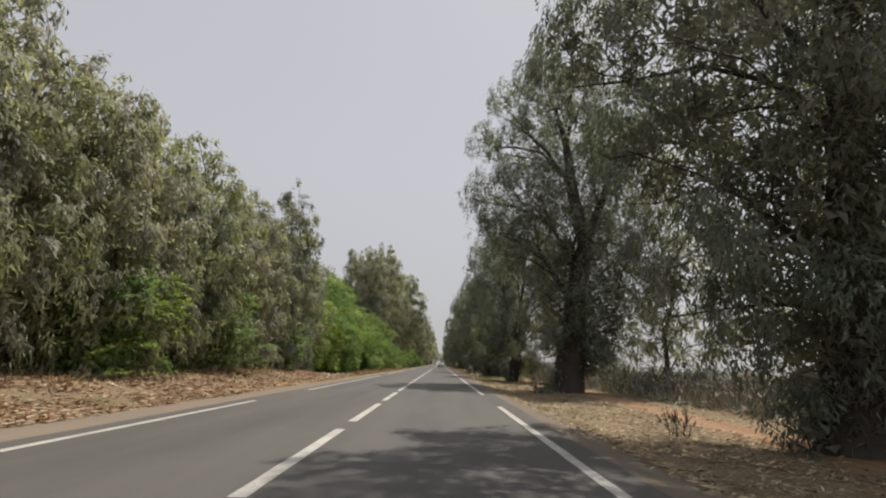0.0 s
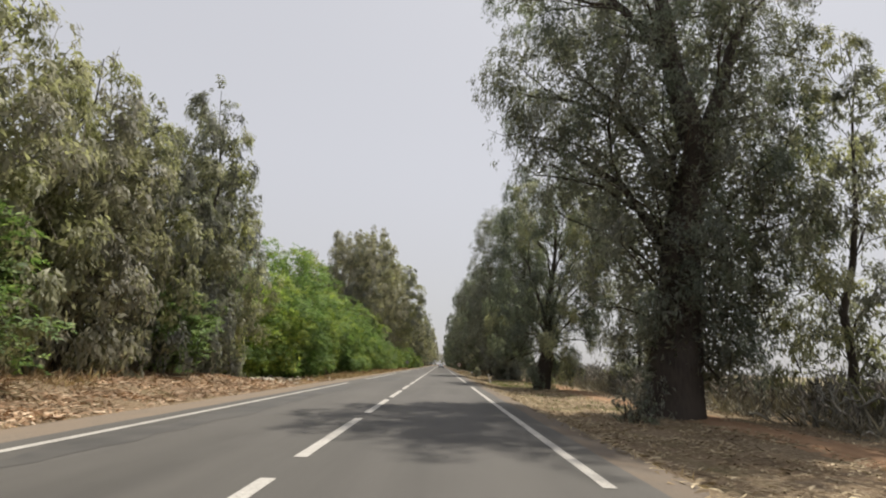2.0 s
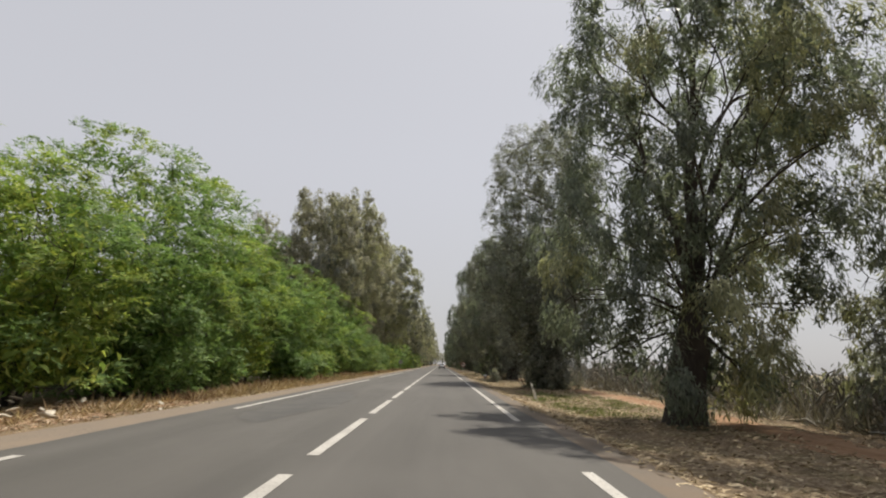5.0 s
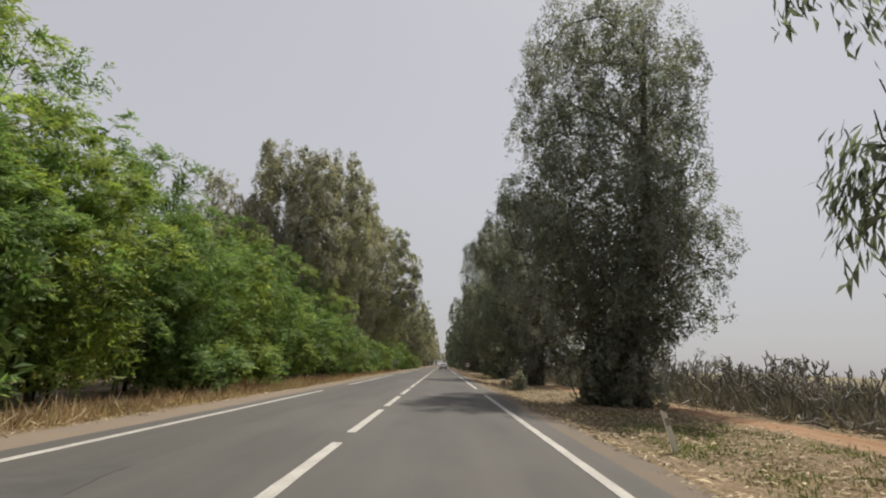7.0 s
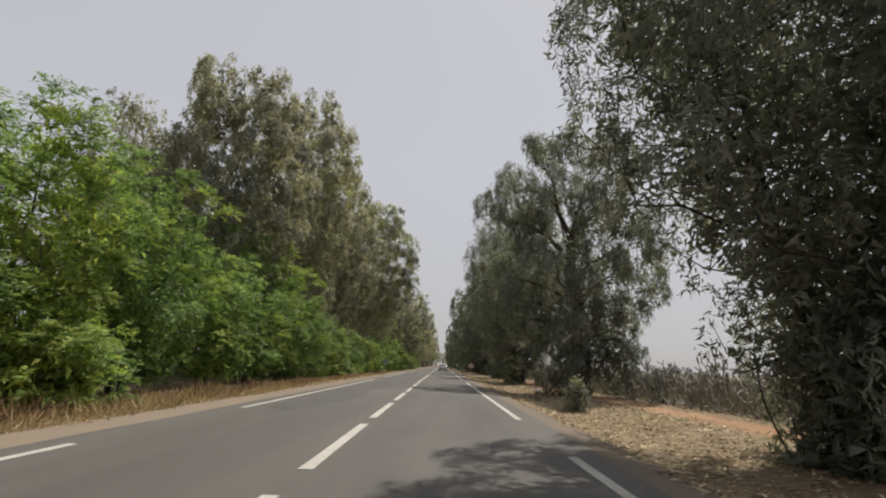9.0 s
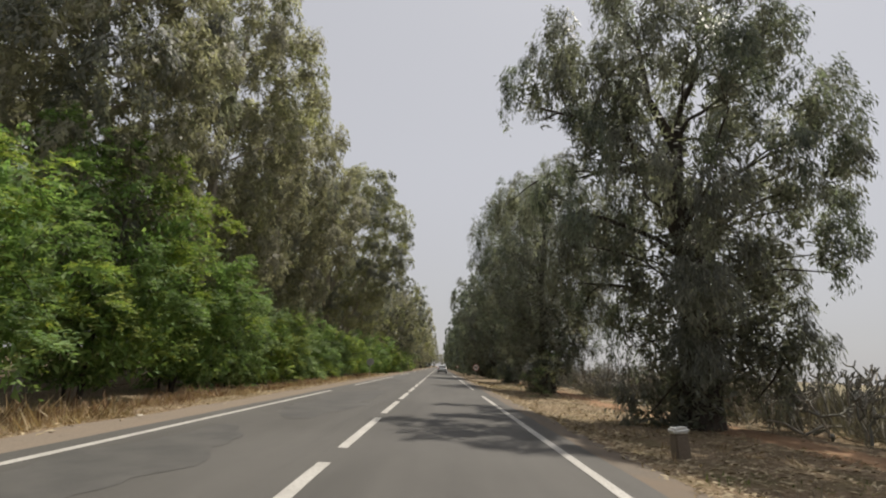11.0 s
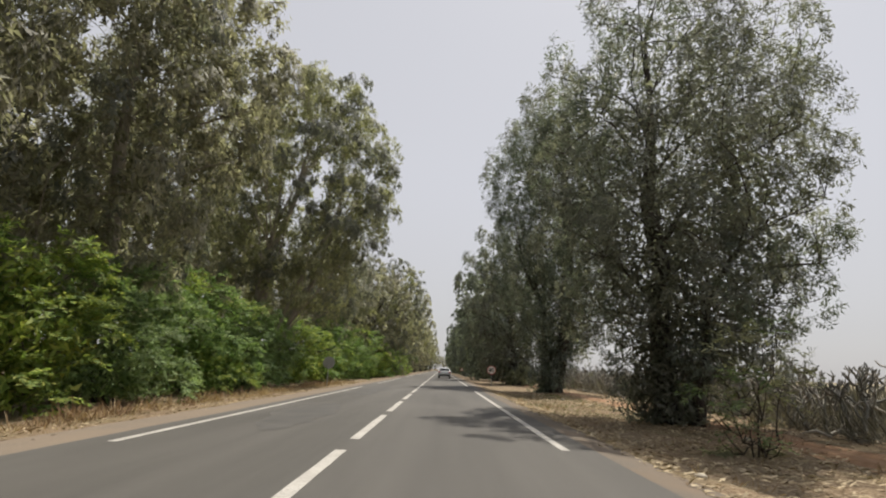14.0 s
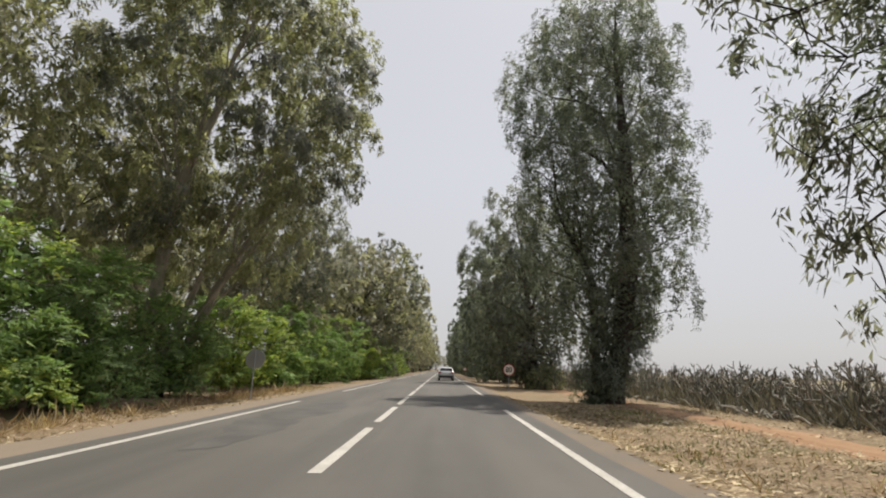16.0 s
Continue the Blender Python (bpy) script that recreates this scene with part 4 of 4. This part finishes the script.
tree("weed", "dead brown twiggy weed on the littered verge", 5.9, 16.9, [(0.1, -0.3, 0.4), (0.45, -0.5, 0.5), (0.75, -0.2, 0.3)], 95, 60, (0.09, 0.03), (DRY_SCRUB,), 0.016, 0.2, stems=4, plumes=22, plume=0.14,
     category="weed", limbs=6, core=0.0)
tree("shrub", "leafy sucker shrub at a gum tree's foot", 6.3, 36, [(0.05, -0.7, 0.7), (0.4, -0.8, 0.9), (0.9, -0.3, 0.3)], 93, 420, (0.18, 0.055), (GUM, GUM_DEEP), 0.04, 0.4, stems=2, plumes=14, plume=0.4,
     aim=(0, 0, 0.2), category="shrub", limbs=5, core=0.0)
tree("shrub", "pale scrubby bush on the verge behind the sign", 9.5, 171, [(0.05, -1.6, 1.6), (1, -1.9, 1.9), (2.2, -0.8, 0.8)], 94, 2500, (0.3, 0.08), (GUM_PALE, GUM), 0.06, 0.5, stems=3, plumes=24, plume=0.6,
     aim=(0, 0, 0.3), category="shrub", limbs=6, core=0.05)


# ---- cactus hedge ----
def hedge():
    rng = np.random.default_rng(8)
    made = []
    for k in range(1000):
        y = 10 + 182 * k / 1000 + rng.uniform(-0.4, 0.4)
        deep = rng.uniform(0, 1) ** 1.5 * 5.0
        x = hedge_line(y) + 0.5 + deep
        h = rng.uniform(2.1, 3.3) * (0.8 if deep < 0.7 else 1.0) * (0.84 if y < 62 else 1.0) * (1 + 0.25 * noise.noise(Vector((0, y * 0.35, 7))))
        todo = [(np.array((x, y, -0.6)), np.array((rng.normal(0, 0.22), rng.normal(0, 0.22), 1.0)), h * 0.42, 0.044, 0)]
        while todo:
            a, d, ln, r, level = todo.pop()
            d = d / np.linalg.norm(d)
            b = a + d * ln
            mid = (a + b) / 2 + rng.normal(0, 0.04, 3) - np.array((0, 0, 0.05 if level else 0))
            made.append(tube([a, mid, b], [r, r * 1.05, r * 0.7], 4))
            if level < 3:
                for _ in range(2 if rng.uniform() < 0.7 else 3):
                    nd = d + rng.normal(0, 0.7, 3) * np.array((1, 1, 0.6)) + np.array((0, 0, 0.35))
                    todo.append((b - d * 0.05, nd, ln * rng.uniform(0.42, 0.72), r * 0.86, level + 1))
    for k in range(260):
        y = 12 + rng.uniform(0, 150)
        a = np.array((hedge_line(y) - 0.3 + rng.uniform(0, 1.4), y, -0.36))
        b = a + np.array((rng.normal(0, 0.5), rng.normal(0, 0.6), rng.uniform(0.03, 0.4)))
        made.append(tube([a, (a + b) / 2 + np.array((0, 0, 0.12)), b], [0.045, 0.045, 0.02], 5))
    return tagged(part("cactus_hedge", tubes("cactus_hedge", made), CACTUS), "tangled grey-green branching cactus hedge, partly dead", "hedge", "", "stuff")


hedge()
scatter("hedge_undergrowth", [(11.4, 13.4, 12, 62, 5000), (12.2, 14.2, 62, 104, 5000), (11.2, 13.2, 104, 128, 3500), (13.0, 15, 128, 190, 6000), (13.4, 18.5, 12, 190, 30000)], 0.85, 0.05, DRY_SCRUB, 9, "dry scrub tangled under the cactus hedge", "undergrowth", (0, 0, 0.8), 0.8, False)
scatter("hedge_scrub", [(14.2, 19.5, 8, 190, 30000)], 1.5, 0.09, DRY_SCRUB, 19, "tall dead grey stalks behind the cactus hedge", "undergrowth", (0, 0, 1.3), 0.5, False)


# ---- roadside things ----
def turned(rings, sides=20):
    """A bmesh turned round the z axis from rings of (radius, height)."""
    bm = bmesh.new()
    loops = [[bm.verts.new((r * math.cos(2 * math.pi * i / sides), r * math.sin(2 * math.pi * i / sides), z)) for i in range(sides)] for r, z in rings]
    for a, b in zip(loops, loops[1:]):
        for i in range(sides):
            bm.faces.new((a[i], a[(i + 1) % sides], b[(i + 1) % sides], b[i]))
    bm.faces.new(list(reversed(loops[0])))
    bm.faces.new(loops[-1])
    return bm


def box(sx, sy, sz, at=(0, 0, 0), bevel=0.01):
    bm = bmesh.new()
    bmesh.ops.create_cube(bm, size=1, matrix=Matrix.Translation(at) @ Matrix.Diagonal((sx, sy, sz, 1)))
    if bevel:
        bmesh.ops.bevel(bm, geom=bm.edges[:], offset=bevel, segments=2, affect="EDGES")
    return bm


def face_plate(bm, at):
    """Turns a z-turned plate to face along -y at a place."""
    bmesh.ops.transform(bm, matrix=Matrix.Translation(at) @ Matrix.Rotation(radians(90), 4, "X"), verts=bm.verts)
    return bm


def lettering(text, size, at, material, parent):
    cu = bpy.data.curves.new("digits", "FONT")
    cu.body, cu.size, cu.align_x, cu.align_y, cu.extrude = text, size, "CENTER", "CENTER", 0.002
    cu.offset = 0.014
    tmp = bpy.data.objects.new("digits", cu)
    data = bpy.data.meshes.new_from_object(tmp)
    bpy.data.objects.remove(tmp)
    data.transform(Matrix.Translation(at) @ Matrix.Rotation(radians(90), 4, "X") @ Matrix.Diagonal((0.9, 1, 1, 1)))
    return part("digits", data, material, parent)


speed_sign = thing("speed_limit_sign", 5.3, 165.5, -0.42, "round white speed limit sign with a red rim reading 80", "road sign")
part("pole", turned([(0.035, -0.1), (0.035, 1.75), (0.03, 1.77)], 12), STEEL, speed_sign, "grey steel pole")
part("rim", face_plate(turned([(0.5, 0.0), (0.5, 0.018), (0.49, 0.024), (0.42, 0.024)], 40), (0, -0.05, 1.72)), RED, speed_sign, "red rim")
part("plate", face_plate(turned([(0.415, 0.0), (0.415, 0.028)], 40), (0, -0.05, 1.72)), WHITE, speed_sign, "white sign face")
lettering("80", 0.62, (0, -0.083, 1.72), BLACK, speed_sign)

back_sign = thing("road_sign", -8.3, 144, -0.3, "grey back of a round road sign by the bushes", "road sign")
part("pole", turned([(0.03, -0.1), (0.03, 2.05), (0.025, 2.07)], 12), STEEL, back_sign)
part("plate", face_plate(turned([(0.42, 0.0), (0.42, 0.02), (0.41, 0.024)], 40), (0, 0.06, 1.72)), STEEL, back_sign, "bare metal back of the plate")
part("bracket", box(0.5, 0.03, 0.04, (0, 0.03, 1.72), 0.005), STEEL, back_sign)

warn = thing("warning_sign", 5.3, 248, -0.42, "small white triangular warning sign with a red rim", "road sign")
part("pole", turned([(0.035, -0.1), (0.035, 1.6)], 10), STEEL, warn)
part("rim", face_plate(turned([(0.62, 0.0), (0.62, 0.02)], 3), (0, -0.05, 1.75)), RED, warn)
part("plate", face_plate(turned([(0.46, 0.0), (0.46, 0.026)], 3), (0, -0.05, 1.75)), WHITE, warn)
for o in warn.children:
    if o.name.startswith(("rim", "plate")):
        o.data.transform(Matrix.Translation((0, 0, 1.75)) @ Matrix.Rotation(radians(-90), 4, "Y") @ Matrix.Translation((0, 0, -1.75)))

post = thing("delineator_post", 4.62, 67.1, -0.42, "leaning chipped white roadside delineator post", "post")
bm = box(0.13, 0.08, 1.0, (0, 0, 0.45), 0.02)
for v in bm.verts:
    if v.co.z > 0.8:
        v.co.x *= 0.8
        v.co.z -= 0.08 * (v.co.x > 0)
part("body", bm, POST_WHITE, post)
part("reflector", box(0.09, 0.01, 0.16, (0, -0.045, 0.7), 0.004), STEEL, post, "grey worn reflector strip")
post.matrix_basis = pose(4.72, 67.35, -0.44, 6, -17, 0)

marker = thing("marker_stone", 4.8, 97.4, lie(4.8, 97.4) - 0.02, "short weathered roadside marker stone with a white painted cap", "marker stone")
bm = box(0.34, 0.24, 0.62, (0, 0, 0.22), 0.03)
for v in bm.verts:
    v.co.xy *= 1 + 0.1 * noise.noise(v.co * 4) - 0.12 * v.co.z
part("body", bm, EARTH_SHOULDER, marker, "dusty brown stone body")
bm = box(0.37, 0.27, 0.13, (0, 0, 0.6), 0.04)
for v in bm.verts:
    v.co.z += 0.03 * noise.noise(v.co * 7) - 0.05 * abs(v.co.x) * (v.co.z > 0.6)
part("cap", bm, WHITE, marker, "chipped white cap")
marker.matrix_basis = pose(4.8, 97.4, lie(4.8, 97.4) - 0.02, 2, -4, 12)

for x, y, s in ((2.9, 98.6, 0.05), (3.9, 62.3, 0.07), (3.7, 116.5, 0.09), (-7.3, 98.5, 0.08), (7.2, 140, 0.12), (4.2, 47, 0.06), (8, 122.5, 0.1)):
    bm = bmesh.new()
    bmesh.ops.create_icosphere(bm, subdivisions=2, radius=s)
    for v in bm.verts:
        v.co *= 1 + 0.35 * noise.noise(v.co * 9 + Vector((x, y, 0)))
        v.co.z *= 0.6
    tagged(part("pebble", bm, STONE), "pale stone lying on the verge", "stone", "stones on the verge").location = (x, y, lie(x, y) + s * 0.4)

# heap of pale stones
heap = thing("stone_heap", -10.6, 49.5, lie(-10.6, 49.5), "low spread of pale broken stone chips on the verge", "stone heap")
rng = np.random.default_rng(4)
kinds = []
for k in range(5):
    bm = bmesh.new()
    bmesh.ops.create_icosphere(bm, subdivisions=1, radius=0.2)
    for v in bm.verts:
        v.co *= 1 + 0.5 * noise.noise(v.co * 4 + Vector((k * 3.1, 0, 0)))
        v.co.x *= 1.7
        v.co.z *= 0.3
    data = bpy.data.meshes.new("stone")
    bm.to_mesh(data)
    bm.free()
    data.materials.append(STONE)
    kinds.append(data)
for k in range(130):
    a, b = rng.normal(0, 1.3), rng.normal(0, 3.2)
    top = 0.16 * math.exp(-(a / 0.9) ** 2 - (b / 2.2) ** 2)
    o = part("stone", kinds[k % 5], None, heap)
    o.matrix_basis = pose(a, b, 0.05 + top * rng.uniform(0.3, 1), rng.uniform(-25, 25), rng.uniform(-25, 25), rng.uniform(0, 360)) @ Matrix.Scale(rng.uniform(0.2, 0.7), 4)


# ---- the car ahead ----
def car(x, y):
    root = thing("car", x, y, 0.0, "silver-white hatchback standing in its lane on the asphalt", "car")
    w, ln = 0.88, 4.2
    bm = bmesh.new()
    # outline from the rear bumper over the roof to the nose: (y, z, half width)
    side = [(0.0, 0.32, 0.74), (-0.04, 0.55, 0.8), (0.0, 0.72, 0.86), (0.03, 0.92, 0.87), (0.14, 1.0, 0.84), (0.62, 1.34, 0.68), (0.9, 1.42, 0.64), (1.9, 1.45, 0.62), (2.35, 1.38, 0.62), (3.05, 1.0, 0.78), (3.8, 0.86, 0.76), (4.15, 0.68, 0.68), (4.2, 0.35, 0.62)]
    cols = 9
    rows = []
    for yy, zz, hw in side:
        rows.append([bm.verts.new((hw * math.sin(t * math.pi / 2), yy + 0.07 * t * t * (1 if yy < 1 else -1), zz - 0.05 * t ** 4)) for t in np.linspace(-1, 1, cols)])
    for a, b in zip(rows, rows[1:]):
        for i in range(cols - 1):
            bm.faces.new((a[i], a[i + 1], b[i + 1], b[i]))
    for s in (0, cols - 1):
        prev = None
        for yy, row in zip(side, rows):
            low = bm.verts.new((math.copysign(max(abs(row[s].co.x), 0.84), row[s].co.x) if yy[1] > 0.5 else row[s].co.x, row[s].co.y, 0.3))
            belt = bm.verts.new((math.copysign(0.86, row[s].co.x), row[s].co.y, min(row[s].co.z, 0.9)))
            if prev:
                for q in ((prev[0], prev[1], belt, low), (prev[1], prev[2], row[s], belt)):
                    try:
                        bm.faces.new(q)
                    except ValueError:
                        pass
            prev = (low, belt, row[s])
    bmesh.ops.remove_doubles(bm, verts=bm.verts, dist=0.002)
    bmesh.ops.recalc_face_normals(bm, faces=bm.faces)
    for f in bm.faces:
        f.smooth = True
    part("body", bm, CAR_PAINT, root)
    # rear window, bumper, lamps, plate recess
    bm = bmesh.new()
    bm.faces.new([bm.verts.new(p) for p in ((-0.72, 0.15, 1.03), (0.72, 0.15, 1.03), (0.6, 0.6, 1.345), (-0.6, 0.6, 1.345))])
    bmesh.ops.solidify(bm, geom=bm.faces[:], thickness=-0.025)
    part("rear_window", bm, CAR_GLASS, root, "dark tinted rear window")
    part("bumper", box(1.6, 0.16, 0.24, (0, -0.02, 0.42), 0.05), CAR_DARK, root, "dark lower bumper")
    part("number_plate", box(0.5, 0.02, 0.11, (0, -0.075, 0.68), 0.005), WHITE, root)
    for s in (-1, 1):
        part("tail_lamp", box(0.3, 0.1, 0.16, (s * 0.68, 0.02, 0.86), 0.03), TAIL_LAMP, root)
        part("mirror", box(0.18, 0.1, 0.12, (s * 0.98, 2.75, 1.0), 0.03), CAR_DARK, root)
        for yy in (0.72, 3.35):
            wheel = part("wheel", turned([(0.14, -0.1), (0.29, -0.11), (0.32, -0.07), (0.32, 0.07), (0.29, 0.11), (0.14, 0.1)], 24), TYRE, root)
            wheel.matrix_basis = pose(s * 0.76, yy, 0.32, 0, 90, 0)
            rim = part("rim", turned([(0.2, 0.1), (0.18, 0.12), (0.05, 0.115)], 20), STEEL, wheel)
    return root


car(0.1, 178)
